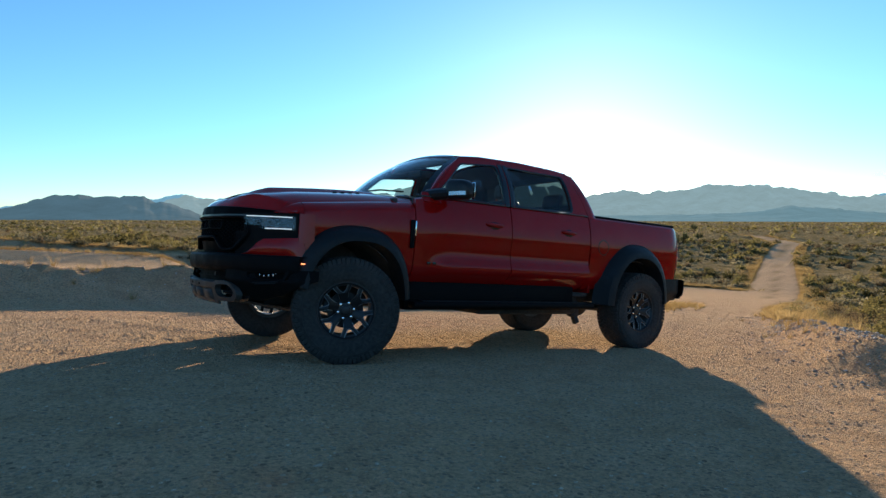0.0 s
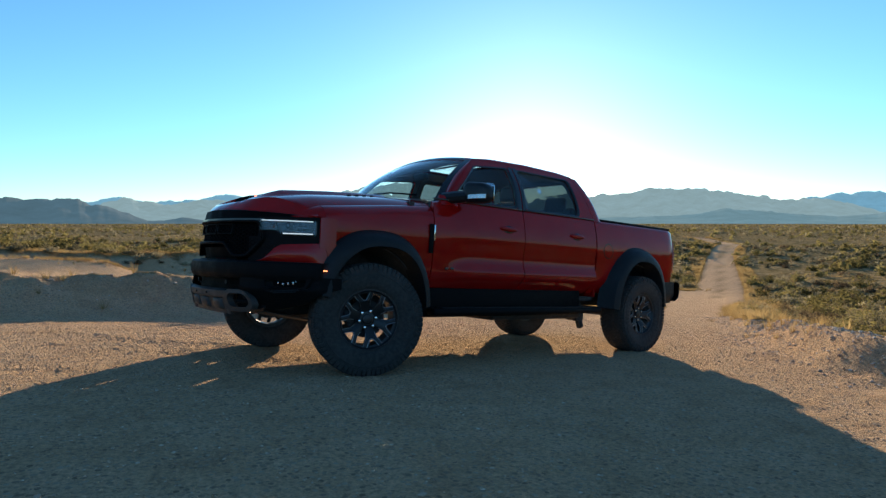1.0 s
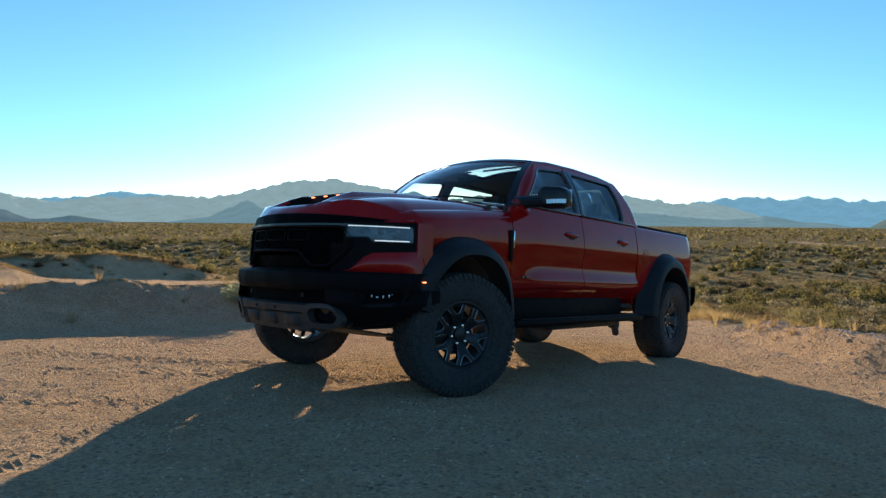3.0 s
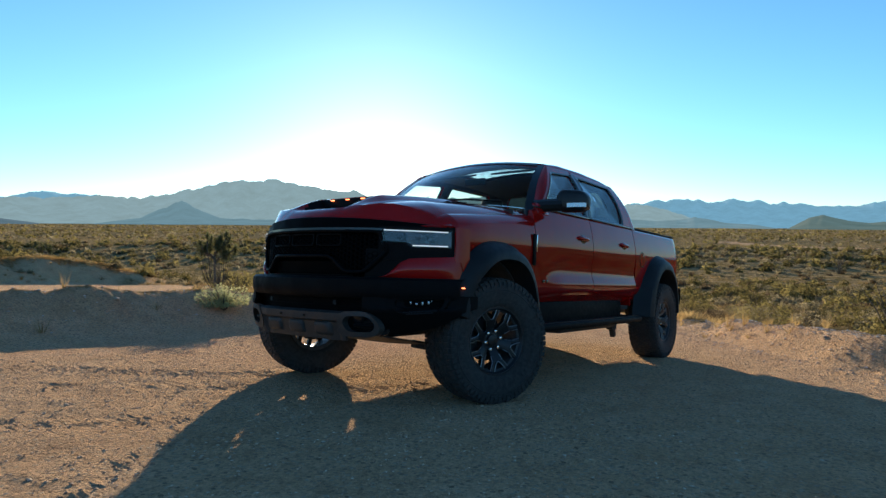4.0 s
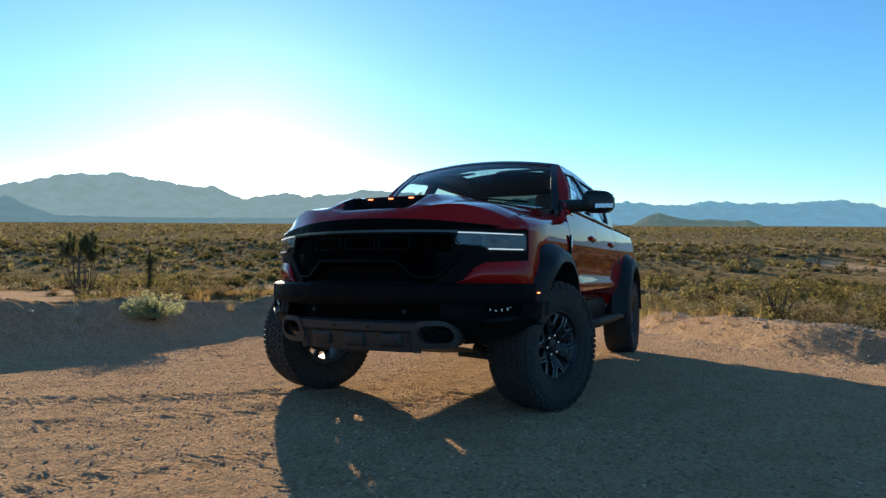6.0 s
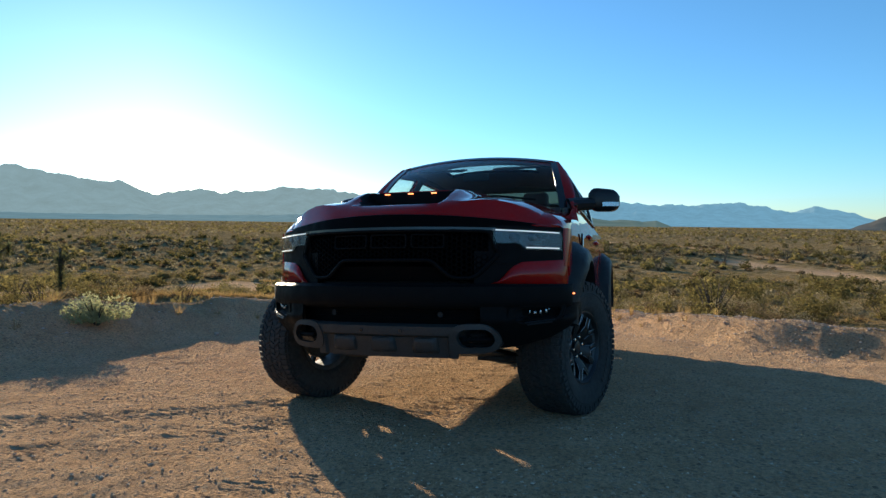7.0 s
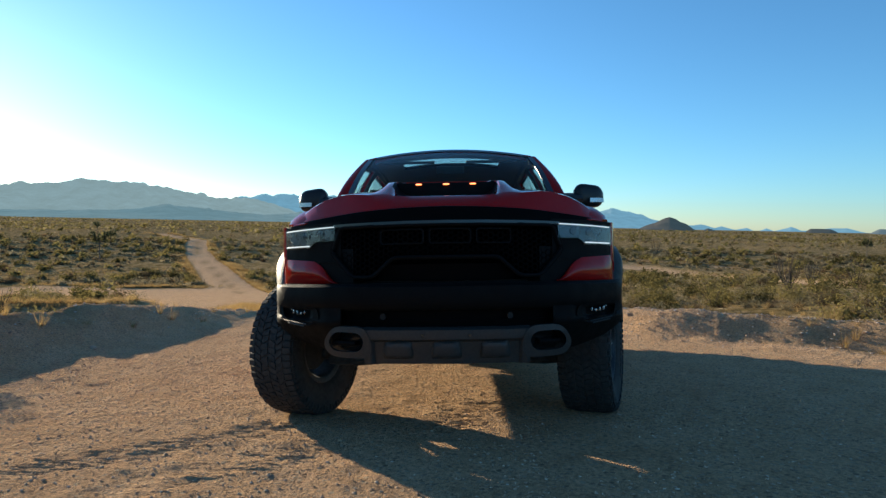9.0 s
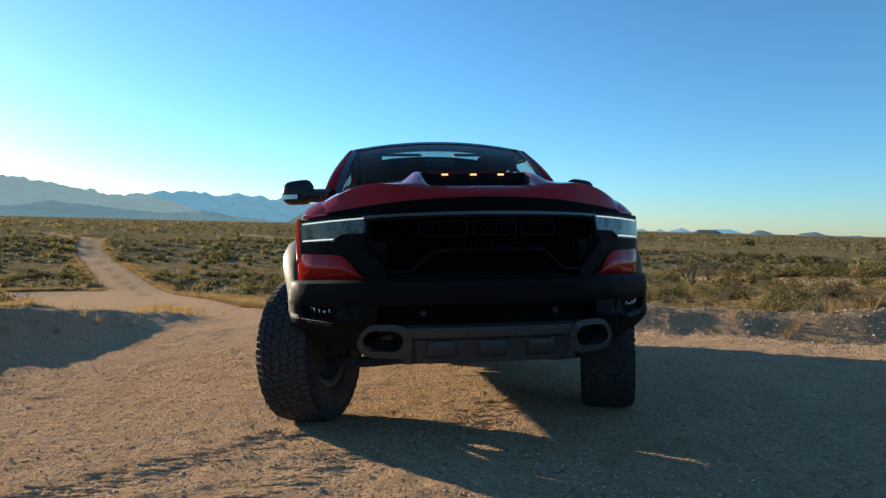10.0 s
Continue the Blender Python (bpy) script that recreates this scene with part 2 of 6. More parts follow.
BERM = [(9.0, -5.3), (3.0, -5.4), (0.0, -5.6), (-3.5, -5.6), (-6.7, -5.15), (-9.2, -4.95), (-11.6, -5.2)]
ROCKY = [(-13.5, -2.6), (-9.0, 0.45), (-7.1, 1.35), (-4.85, 3.0), (-3.0, 5.35), (-2.1, 7.2), (-1.7, 10.0)]
BANK = [(30, -39), (5, -39), (-4, -38.6), (-11, -39.2), (-18, -39.6), (-30, -50)]
ROAD = [(-9, -2.6), (-18.1, -7.0), (-27, -10.3), (-47, -19.6), (-62.5, -27.4), (-84.5, -38.4), (-101, -46), (-116, -52), (-140, -72)]
BRANCH = [(-40, -19), (-37.5, -24), (-32, -30), (-15.7, -34), (-3, -32), (8, -32), (34, -32)]
RUTS = [[(1.75, -2.7), (1.35, -2.25), (1.06, -1.79), (0.9, -1.58), (0.74, -1.42), (0.56, -1.2), (0.3, -1.0)], [(3.0, -0.5), (2.4, -0.58), (2.1, -0.45), (1.75, 0.08), (1.2, 0.5)], [(1.9, -1.6), (1.35, -1.25), (1.1, -0.95), (0.85, -0.5), (0.3, 0.1), (-0.6, 0.6)], [(1.0, -2.9), (0.1, -2.45), (-0.7, -2.6), (-2.5, -2.9)], [(3.0, -2.6), (1.4, -2.35), (-0.5, -2.15), (-3.0, -2.0), (-7.0, -2.4)], [(3.4, 1.5), (2.2, 1.9), (0.9, 2.0), (-3.0, 1.9)]]
FARROAD = [(-172, -36.5), (-150, -18), (-147, 0), (-116, 12.8), (-88.6, 27.6), (-72.7, 41.6), (-56, 48), (-34, 56)]
JUNCTION = [(-11.5, -6.6), (-17, -7.2), (-30, -12), (-41.5, -18), (-41, -22), (-42, -33), (-34, -34), (-32, -24), (-27, -17.5), (-20, -12.0), (-14.5, -9.6), (-11.5, -8.8), (-7, -8.4), (-7, -7.4)]
SANDY = [(-92, 13.7), (-75, 23), (-58, 27), (-42, 25), (-34, 24), (-22.6, 24)]
BACKROAD = [(40, -12), (0, -12.5), (-6, -15), (-10.5, -19.5), (-14.5, -26), (-15, -33), (-12, -37.5), (0, -37.5), (40, -37)]
PAD = [(60, -5.1), (3, -5.2), (-9, -5.6), (-13, -6.6), (-15, -5.9), (-13.6, -2.8), (-7.7, 1.4), (-5.0, 3.6), (-3.0, 4.6), (-2.0, 5.9), (-1.8, 10), (-6, 60), (60, 60)]


def edge_distance(x, y, poly):
    d = line_distance(x, y, poly + poly[:1])[0]
    return np.where(inside(x, y, poly), -d, d)


def dirt_share(x, y):
    wob = fbm(x * 0.8, y * 0.8, 3) * 0.9
    pad = np.clip(0.5 - (edge_distance(x, y, PAD) + wob) / 0.8, 0, 1)
    d, u = line_distance(x, y, ROAD)
    road = np.clip(0.5 - (d - np.interp(u, [0, 0.1, 0.2, 0.4, 1], [2.2, 1.9, 1.8, 1.8, 1.9]) - wob * 0.35) / 0.5, 0, 1)
    strip = np.clip(1.0 - d / 0.35 + wob, 0, 1) * (u > 0.3) * 0.6
    road = road * (1 - strip)
    d, u = line_distance(x, y, BRANCH)
    branch = np.clip(0.5 - (d - np.interp(u, [0, 0.15, 0.33, 0.5, 1], [2.5, 2.5, 3.0, 4.8, 4.8]) - wob) / 0.8, 0, 1)
    back = np.clip(0.5 - (edge_distance(x, y, BACKROAD) + 1.5 * wob) / 0.9, 0, 1)
    back = np.maximum(back, np.clip(0.5 - (edge_distance(x, y, JUNCTION) + 0.7 * wob) / 0.7, 0, 1))
    d, u = line_distance(x, y, FARROAD)
    track = np.clip(0.5 - (d - np.interp(u, [0, 0.6, 1], [2.2, 1.0, 0.9]) - wob * 0.5) / 0.6, 0, 1) * 0.9
    d, u = line_distance(x, y, SANDY)
    sandy = np.clip(0.5 - (d - 2.6 - 2.2 * fbm(x * 0.25, y * 0.25, 2)) / 1.4, 0, 1) * 0.85
    return np.maximum(np.maximum(np.maximum(pad, road), np.maximum(branch, back)), np.maximum(track, sandy))


RUT_DEPTH = [0.95, 0.6, 0.55, 0.4, 0.4, 0.45]


def worn_share(x, y, deep):
    """How much of a tyre print is left: fresh ones whole, old ones in patches."""
    return np.clip(fbm(x * 1.1, y * 1.1 + 30, 2) * 1.6 * (1.2 - deep) + deep, 0, 1)


def ground_z(x, y):
    x, y = np.asarray(x, float), np.asarray(y, float)
    pad = np.minimum(0.0832 * x + 0.0369 * y, 2.0)
    r = np.hypot(x, y)
    low = np.interp(r, [0, 85, 100, 118, 150, 400], [-4.05, -4.05, -3.6, -2.95, -2.6, -2.5])
    k = 0.25
    z = low + k * np.logaddexp(0, (pad - low) / k)
    d, u = line_distance(x, y, BERM)
    h = np.interp(u, [0, 1 / 6, 2 / 6, 0.5, 4 / 6, 5 / 6, 1.0], [0.32, 0.52, 0.65, 0.60, 0.42, 0.20, 0.05])
    z = z + h * (1 + 0.16 * fbm(x * 1.3, y * 1.3, 4)) * np.exp(-(d / 0.76) ** 2) + 0.055 * fbm(x * 5, y * 5, 4) * np.exp(-(d / 0.8) ** 4)
    d, u = line_distance(x, y, ROCKY)
    h = np.interp(u, [0, 0.15, 0.4, 1.0], [0.05, 0.20, 0.34, 0.36])
    lump = fbm(x * 4.5 + 11, y * 4.5, 4)
    flank = np.clip((0.62 - d - 0.03 * lump - 0.10 * fbm(x * 1.1, y * 1.1 + 7, 2)) / 0.52, 0, 1)
    z = z + h * flank * flank * (3 - 2 * flank) * (1 + 0.12 * fbm(x * 0.9, y * 0.9, 2)) + 0.034 * lump * np.exp(-(d / 0.75) ** 4) * (u > 0.02)
    # the road behind the berm is cut into the plain: a bank on its far side
    beyond = np.interp(x, [p[0] for p in BANK[::-1]], [p[1] for p in BANK[::-1]]) - y + 1.2 * fbm(x * 0.35, y * 0.35, 3)
    rise = np.clip(beyond / 2.2 + 0.5, 0, 1)
    rise = rise * rise * (3 - 2 * rise) * np.clip((x + 24) / 9, 0, 1) * np.exp(-np.maximum(beyond, 0) / 160)
    z = z + rise * (1.32 + 0.40 * fbm(x * 0.22 + 3, y * 0.22, 3)) + 0.30 * rise * (1 - rise) * 4 * fbm(x * 0.4, y * 0.4, 3)
    d, u = line_distance(x, y, [(6, -34.6), (-1, -35.2), (-4.5, -36.5)])
    z = z + 0.75 * np.exp(-(d / 1.6) ** 2)
    d, u = line_distance(x, y, [(-17.0, -11.4), (-13.6, -13.6), (-11.0, -17)])
    z = z + 0.36 * np.exp(-(d / 0.8) ** 2)
    share = dirt_share(x, y)
    wild = 1 - share
    far = np.clip(r / 60, 0, 1)
    z = z + wild * (0.12 * fbm(x * 0.5, y * 0.5, 3) + far * 1.2 * fbm(x * 0.02, y * 0.02, 3)) - 0.12 * share * (r > 9) * np.clip((r - 9) / 6, 0, 1)
    near = np.clip(1.5 - r / 9, 0, 1)
    clod = np.maximum(fbm(x * 9 + 40, y * 9, 3), -0.1)
    z = z + share * near * (0.020 * clod * (0.4 + np.clip(fbm(x * 0.9, y * 0.9 + 9, 2) + 0.3, 0, 1)) + 0.006 * fbm(x * 24, y * 24, 2))
    for rut, deep in zip(RUTS[:3], RUT_DEPTH):
        d, u = line_distance(x, y, rut)
        k = np.clip(1.25 - (d / 0.15) ** 4, 0, 1) * worn_share(x, y, deep) * ((u > 0.002) & (u < 0.998))
        z = z - k * share * 0.006
    z = z + share * 0.035 * fbm(x * 1.5 + 8, y * 1.5, 3) * np.clip((-0.5 - x) / 2.5, 0, 1) * np.clip((np.hypot(x + 1.8, y) - 2.8) / 2, 0, 1)
    z = z + share * (0.035 * fbm(x * 0.6, y * 0.6, 2) * np.clip((np.hypot(x + 1.8, y) - 2.6) / 2, 0.15, 1) + 0.008 * fbm(x * 5, y * 5, 3))
    return z


def build_ground():
    step = np.concatenate([np.full(140, 0.03), 0.03 * 1.034 ** np.arange(1, 261)])
    half = np.cumsum(step)
    c = np.concatenate([-half[::-1], [0.0], half])
    n = len(half)
    gx, gy = np.meshgrid(c + 1.6, c + 0.6, indexing="ij")
    gz = ground_z(gx, gy)
    m = 2 * n + 1
    verts = np.stack([gx, gy, gz], -1).reshape(-1, 3)
    a = np.arange((m - 1) * m).reshape(m - 1, m)[:, :-1].ravel()
    faces = np.stack([a, a + m, a + m + 1, a + 1], -1)
    me = from_arrays("ground", verts, faces, GROUND)
    at = me.attributes.new("dirt", "FLOAT", "POINT")
    slope = np.hypot(np.gradient(gz, axis=0) / np.gradient(gx, axis=0), np.gradient(gz, axis=1) / np.gradient(gy, axis=1))
    bare = np.where(np.hypot(gx, gy) < 14, 0.8, 0.75) * np.clip((slope - 0.22) / 0.18, 0, 1) * (np.hypot(gx, gy) < 80)
    at.data.foreach_set("value", np.maximum(dirt_share(gx, gy), bare).astype(np.float32).ravel())
    near, mark = np.full(gx.shape, 1e9), np.zeros(gx.shape)
    for rut, deep in zip(RUTS, RUT_DEPTH):
        d, u = line_distance(gx, gy, rut)
        m = np.clip(4.2 - d / 0.04, 0, 1) * worn_share(gx, gy, deep) * ((u > 0.002) & (u < 0.998))
        near, mark = np.minimum(near, d), np.maximum(mark, m)
    for name, data in (("across", np.minimum(near, 0.5)), ("print", mark)):
        at = me.attributes.new(name, "FLOAT", "POINT")
        at.data.foreach_set("value", data.astype(np.float32).ravel())
    return tagged(new("ground", me), "bare reddish-brown desert dirt clearing running out into a scrub plain", "ground", kind="structure")


build_ground()


def build_tyre_prints():
    """Low ridges of dirt left between the lugs of turning tyres."""
    rs = np.random.RandomState(17)
    bars = []
    for rut, deep, wide in zip(RUTS[:3] + [[(2.75, 0.9), (2.2, 0.45), (1.7, 0.3)], [(0.9, -0.75), (0.55, -0.35), (0.2, 0.1), (-0.3, 0.3)]], (1.0, 0.55, 0.6, 0.5, 0.5), (0.13, 0.16, 0.15, 0.15, 0.2)):
        w = np.array(rut, float)
        for (ax, ay), (bx, by) in zip(w[:-1], w[1:]):
            n = int(math.hypot(bx - ax, by - ay) / 0.0085 * deep)
            u = (np.arange(n) + rs.rand(n)) / max(n, 1)
            off = rs.uniform(-wide, wide, n)
            x = ax + (bx - ax) * u + 0.7 * off
            x = np.round(x / 0.036) * 0.036 + 0.003 * rs.randn(n)
            y = ay + (by - ay) * u + off
            keep = fbm(x * 2.2 + 5, y * 2.2, 2) > (-0.55 if deep == 1.0 else -0.05)
            bars += list(zip(x[keep], y[keep]))
    b = np.array(bars)
    n = len(b)
    long, turn = 0.030 + 0.045 * rs.rand(n), radians(84) + 0.16 * rs.randn(n)
    high, half = 0.0030 + 0.0028 * rs.rand(n), 0.005 + 0.004 * rs.rand(n)
    d, q = np.stack([np.cos(turn), np.sin(turn)], -1), np.stack([np.sin(turn), -np.cos(turn)], -1)
    pts = []
    for s, side, up in ((-1, 0, 0), (-0.7, 1, 0), (-0.7, -1, 0), (-0.6, 0, 1), (0.6, 0, 1), (0.7, 1, 0), (0.7, -1, 0), (1, 0, 0)):
        p = b + d * (s * long)[:, None] + q * (side * half)[:, None]
        pts.append(np.concatenate([p, (ground_z(p[:, 0], p[:, 1]) + up * high * (0.7 + 0.5 * rs.rand(n)) - 0.001 * (1 - up))[:, None]], 1))
    verts = np.stack(pts, 1).reshape(-1, 3)
    tri = np.array([(0, 1, 3), (0, 3, 2), (1, 5, 4), (1, 4, 3), (2, 3, 4), (2, 4, 6), (4, 5, 7), (6, 4, 7)])
    me = from_arrays("tyre_prints", verts, (tri[None] + 8 * np.arange(n)[:, None, None]).reshape(-1, 3), GROUND)
    at = me.attributes.new("dirt", "FLOAT", "POINT")
    at.data.foreach_set("value", np.ones(len(verts), np.float32))
    return tagged(new("tyre_prints", me), "fresh tyre tread marks pressed into the dirt", "tyre tracks", kind="stuff")


build_tyre_prints()


# ---- mountains ----
def mountain_range(name, summits, dist, mat, label, seed, jag=0.10):
    """A range along a bearing: summits are (bearing, elevation) in degrees as seen from the clearing."""
    az = np.arange(summits[0][0], summits[-1][0], 0.12)
    el = np.interp(az, [p[0] for p in summits], [p[1] for p in summits])
    rough = fbm(az * 1.1 + seed, np.full_like(az, seed * 3.1), 5)
    crest = np.maximum(dist * np.tan(np.radians(el + 0.08)) + dist * 0.0175 * jag * 2.2 * rough * np.clip(el, 0.25, 1.6), -4.5)
    rows = []
    for v in np.linspace(-1, 1, 15):
        r = dist * (1 + 0.16 * v)
        fold = fbm(az * 0.9 + seed, np.full_like(az, 4 * v + seed), 4)
        k = np.clip(1 - abs(v) ** 0.8, 0, 1)
        z = crest * k * (1 + 0.5 * fold * abs(v) ** 0.5 * (v != 0)) - 4 * (1 - k)
        a = np.radians(az)
        rows.append(np.stack([r * np.cos(a), r * np.sin(a), z], -1))
    verts = np.array(rows).reshape(-1, 3)
    m = len(az)
    a = np.arange(14 * m).reshape(14, m)[:, :-1].ravel()
    faces = np.stack([a, a + 1, a + m + 1, a + m], -1)
    return tagged(new(name, from_arrays(name, verts, faces, mat)), label, "mountains", kind="structure")


# Second colour of each rock: the haze before it, painted as bluish emission.
FAR_ROCK = glow_backdrop("hazy_far_rock", (0.08, 0.10, 0.12), (0.085, 0.165, 0.215))
MID_ROCK = glow_backdrop("hazy_mid_rock", (0.08, 0.09, 0.10), (0.125, 0.165, 0.165))
NEAR_ROCK = glow_backdrop("hazy_near_rock", (0.07, 0.07, 0.07), (0.037, 0.062, 0.075))
CONE_ROCK = glow_backdrop("hazy_cone_rock", (0.07, 0.06, 0.055), (0.018, 0.026, 0.028))
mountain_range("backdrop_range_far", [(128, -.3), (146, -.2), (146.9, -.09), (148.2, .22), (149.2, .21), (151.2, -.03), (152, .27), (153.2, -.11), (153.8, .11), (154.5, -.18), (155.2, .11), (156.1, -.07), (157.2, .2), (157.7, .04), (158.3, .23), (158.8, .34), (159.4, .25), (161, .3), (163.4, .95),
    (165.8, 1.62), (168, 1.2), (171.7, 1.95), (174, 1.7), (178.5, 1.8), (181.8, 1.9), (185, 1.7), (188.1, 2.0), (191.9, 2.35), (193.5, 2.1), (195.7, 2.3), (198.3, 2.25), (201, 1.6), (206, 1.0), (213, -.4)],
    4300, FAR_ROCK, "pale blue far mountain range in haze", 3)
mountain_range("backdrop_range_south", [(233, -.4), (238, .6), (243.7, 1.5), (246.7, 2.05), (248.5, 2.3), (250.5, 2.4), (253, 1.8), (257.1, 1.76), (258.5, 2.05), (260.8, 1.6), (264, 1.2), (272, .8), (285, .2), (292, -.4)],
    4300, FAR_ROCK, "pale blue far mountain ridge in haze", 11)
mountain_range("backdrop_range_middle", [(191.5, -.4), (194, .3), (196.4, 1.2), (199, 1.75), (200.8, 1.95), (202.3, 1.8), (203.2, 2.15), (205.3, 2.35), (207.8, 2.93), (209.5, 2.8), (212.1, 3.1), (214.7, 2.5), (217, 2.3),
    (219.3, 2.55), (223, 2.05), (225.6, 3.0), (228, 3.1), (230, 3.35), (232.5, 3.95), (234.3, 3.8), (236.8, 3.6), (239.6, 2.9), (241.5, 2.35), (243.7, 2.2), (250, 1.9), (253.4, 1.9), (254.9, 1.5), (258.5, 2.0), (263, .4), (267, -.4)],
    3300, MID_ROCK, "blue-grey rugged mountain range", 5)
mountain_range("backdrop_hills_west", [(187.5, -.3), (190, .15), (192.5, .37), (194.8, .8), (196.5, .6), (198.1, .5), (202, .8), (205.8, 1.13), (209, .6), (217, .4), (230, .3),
    (237.3, .44), (240.4, 1.74), (242, 1.2), (243.7, .4), (246, .05), (248.5, -.4)], 2400, glow_backdrop("hazy_hill_rock", (0.08, 0.08, 0.08), (0.075, 0.118, 0.13)), "grey-blue low foothills before the range", 8)
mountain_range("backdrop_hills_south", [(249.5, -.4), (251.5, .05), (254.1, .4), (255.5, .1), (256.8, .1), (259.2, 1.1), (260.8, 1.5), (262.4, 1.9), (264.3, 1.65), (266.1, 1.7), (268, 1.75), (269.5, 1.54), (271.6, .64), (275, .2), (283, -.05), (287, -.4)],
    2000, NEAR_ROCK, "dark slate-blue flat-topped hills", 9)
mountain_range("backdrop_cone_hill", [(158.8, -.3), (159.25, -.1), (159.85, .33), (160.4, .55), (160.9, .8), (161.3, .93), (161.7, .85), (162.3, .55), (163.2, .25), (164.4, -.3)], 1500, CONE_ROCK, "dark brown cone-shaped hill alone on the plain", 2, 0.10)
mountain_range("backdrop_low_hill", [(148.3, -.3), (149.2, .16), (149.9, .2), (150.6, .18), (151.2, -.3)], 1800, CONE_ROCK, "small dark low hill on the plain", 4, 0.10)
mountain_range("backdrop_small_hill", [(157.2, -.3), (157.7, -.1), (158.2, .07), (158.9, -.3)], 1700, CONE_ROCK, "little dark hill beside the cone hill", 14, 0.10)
GREY_ROCK = glow_backdrop("hazy_grey_rock", (0.08, 0.08, 0.08), (0.045, 0.068, 0.078))
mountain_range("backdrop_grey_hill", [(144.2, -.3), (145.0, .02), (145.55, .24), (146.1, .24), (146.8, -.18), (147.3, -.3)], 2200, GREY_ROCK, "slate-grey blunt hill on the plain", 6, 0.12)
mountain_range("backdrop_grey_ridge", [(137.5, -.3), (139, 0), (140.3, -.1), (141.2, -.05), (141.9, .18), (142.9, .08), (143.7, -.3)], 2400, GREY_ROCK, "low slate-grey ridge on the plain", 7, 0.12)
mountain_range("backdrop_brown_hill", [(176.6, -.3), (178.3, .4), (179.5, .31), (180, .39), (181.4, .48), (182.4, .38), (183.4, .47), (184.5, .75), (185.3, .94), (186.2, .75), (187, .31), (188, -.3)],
    1900, glow_backdrop("hazy_olive_rock", (0.07, 0.07, 0.06), (0.050, 0.072, 0.066)), "dark olive-grey hill with a long low spur", 12, 0.08)



def small_cloud(bearing, height, wide, tall, seed):
    """A wisp of cloud far beyond the range: a bank of soft flattened puffs."""
    rs = random.Random(seed)
    a, dist = radians(bearing), 6000
    bm = bmesh.new()
    for k in range(16):
        u = rs.gauss(0, 0.33)
        r = tall * rs.uniform(0.25, 0.55) * max(0.25, 1 - abs(u))
        m = Matrix.LocRotScale((u * wide, rs.uniform(-60, 60), rs.uniform(-0.15, 0.25) * tall), None, (r * 2.2, r, r * 0.7))
        bmesh.ops.create_icosphere(bm, subdivisions=2, radius=1, matrix=m)
    for f in bm.faces:
        f.smooth = True
    me = bpy.data.meshes.new("backdrop_cloud")
    bm.to_mesh(me)
    bm.free()
    me.materials.append(CLOUD)
    ob = new("backdrop_cloud", me)
    ob.matrix_world = Matrix.Translation((dist * math.cos(a), dist * math.sin(a), dist * math.tan(radians(height)))) @ Euler((0, 0, a + math.pi / 2)).to_matrix().to_4x4()
    return tagged(ob, "small white wisp of cloud over the mountains", "cloud", kind="structure")


# The clouds' sunlit white is put in as emission, over a grey base.
CLOUD = glow_backdrop("glowing_cloud", (0.5, 0.5, 0.5), (0.42, 0.46, 0.50))
for bearing, height, wide, tall, seed in ((206.0, 5.05, 190, 70, 1), (194.2, 2.55, 150, 60, 2), (200.2, 3.55, 70, 40, 3)):
    small_cloud(bearing, height, wide, tall, seed)

# ---- shape helpers ----
def quads(bm, rows, closed_u=False, closed_v=False):
    """Quads over a grid of places; returns the grid of vertices."""
    vs = [[bm.verts.new(p) for p in row] for row in rows]
    nu, nv = len(vs), len(vs[0])
    for i in range(nu if closed_u else nu - 1):
        for j in range(nv if closed_v else nv - 1):
            bm.faces.new((vs[i][j], vs[(i + 1) % nu][j], vs[(i + 1) % nu][(j + 1) % nv], vs[i][(j + 1) % nv]))
    return vs


def sheet(rows, thick=0.02, back=None):
    """A panel with thickness over a grid of places; its back lies thick inwards (or along back)."""
    p = np.array(rows, float)
    if back is None:
        du, dv = np.gradient(p, axis=0), np.gradient(p, axis=1)
        nrm = np.cross(du, dv)
        nrm /= np.linalg.norm(nrm, axis=2, keepdims=True) + 1e-12
        mid = p.reshape(-1, 3).mean(0) - np.array((-1.8, 0, 0.9))
        mid[0] *= 0.25
        if (nrm.reshape(-1, 3).mean(0) @ mid) < 0:
            nrm = -nrm
        q = p - nrm * thick
    else:
        q = p + np.array(back) * thick
    bm = bmesh.new()
    a, b = quads(bm, p), quads(bm, q)
    nu, nv = len(a), len(a[0])
    rim = [(i, 0) for i in range(nu)] + [(nu - 1, j) for j in range(1, nv)] + [(i, nv - 1) for i in range(nu - 2, -1, -1)] + [(0, j) for j in range(nv - 2, 0, -1)]
    for (i, j), (k, m) in zip(rim, rim[1:] + rim[:1]):
        bm.faces.new((a[i][j], a[k][m], b[k][m], b[i][j]))
    bmesh.ops.recalc_face_normals(bm, faces=bm.faces)
    return bm


def flip(bm, side):
    if side < 0:
        bmesh.ops.scale(bm, vec=(1, -1, 1), verts=bm.verts)
        bmesh.ops.reverse_faces(bm, faces=bm.faces)
    return bm


def box(x0, x1, y0, y1, z0, z1, bevel=0.0, seg=2):
    bm = bmesh.new()
    bmesh.ops.create_cube(bm, size=1, matrix=Matrix.LocRotScale(((x0 + x1) / 2, (y0 + y1) / 2, (z0 + z1) / 2), None, (abs(x1 - x0), abs(y1 - y0), abs(z1 - z0))))
    if bevel:
        bmesh.ops.bevel(bm, geom=bm.edges[:], offset=bevel, segments=seg, profile=0.5, affect="EDGES")
    return bm


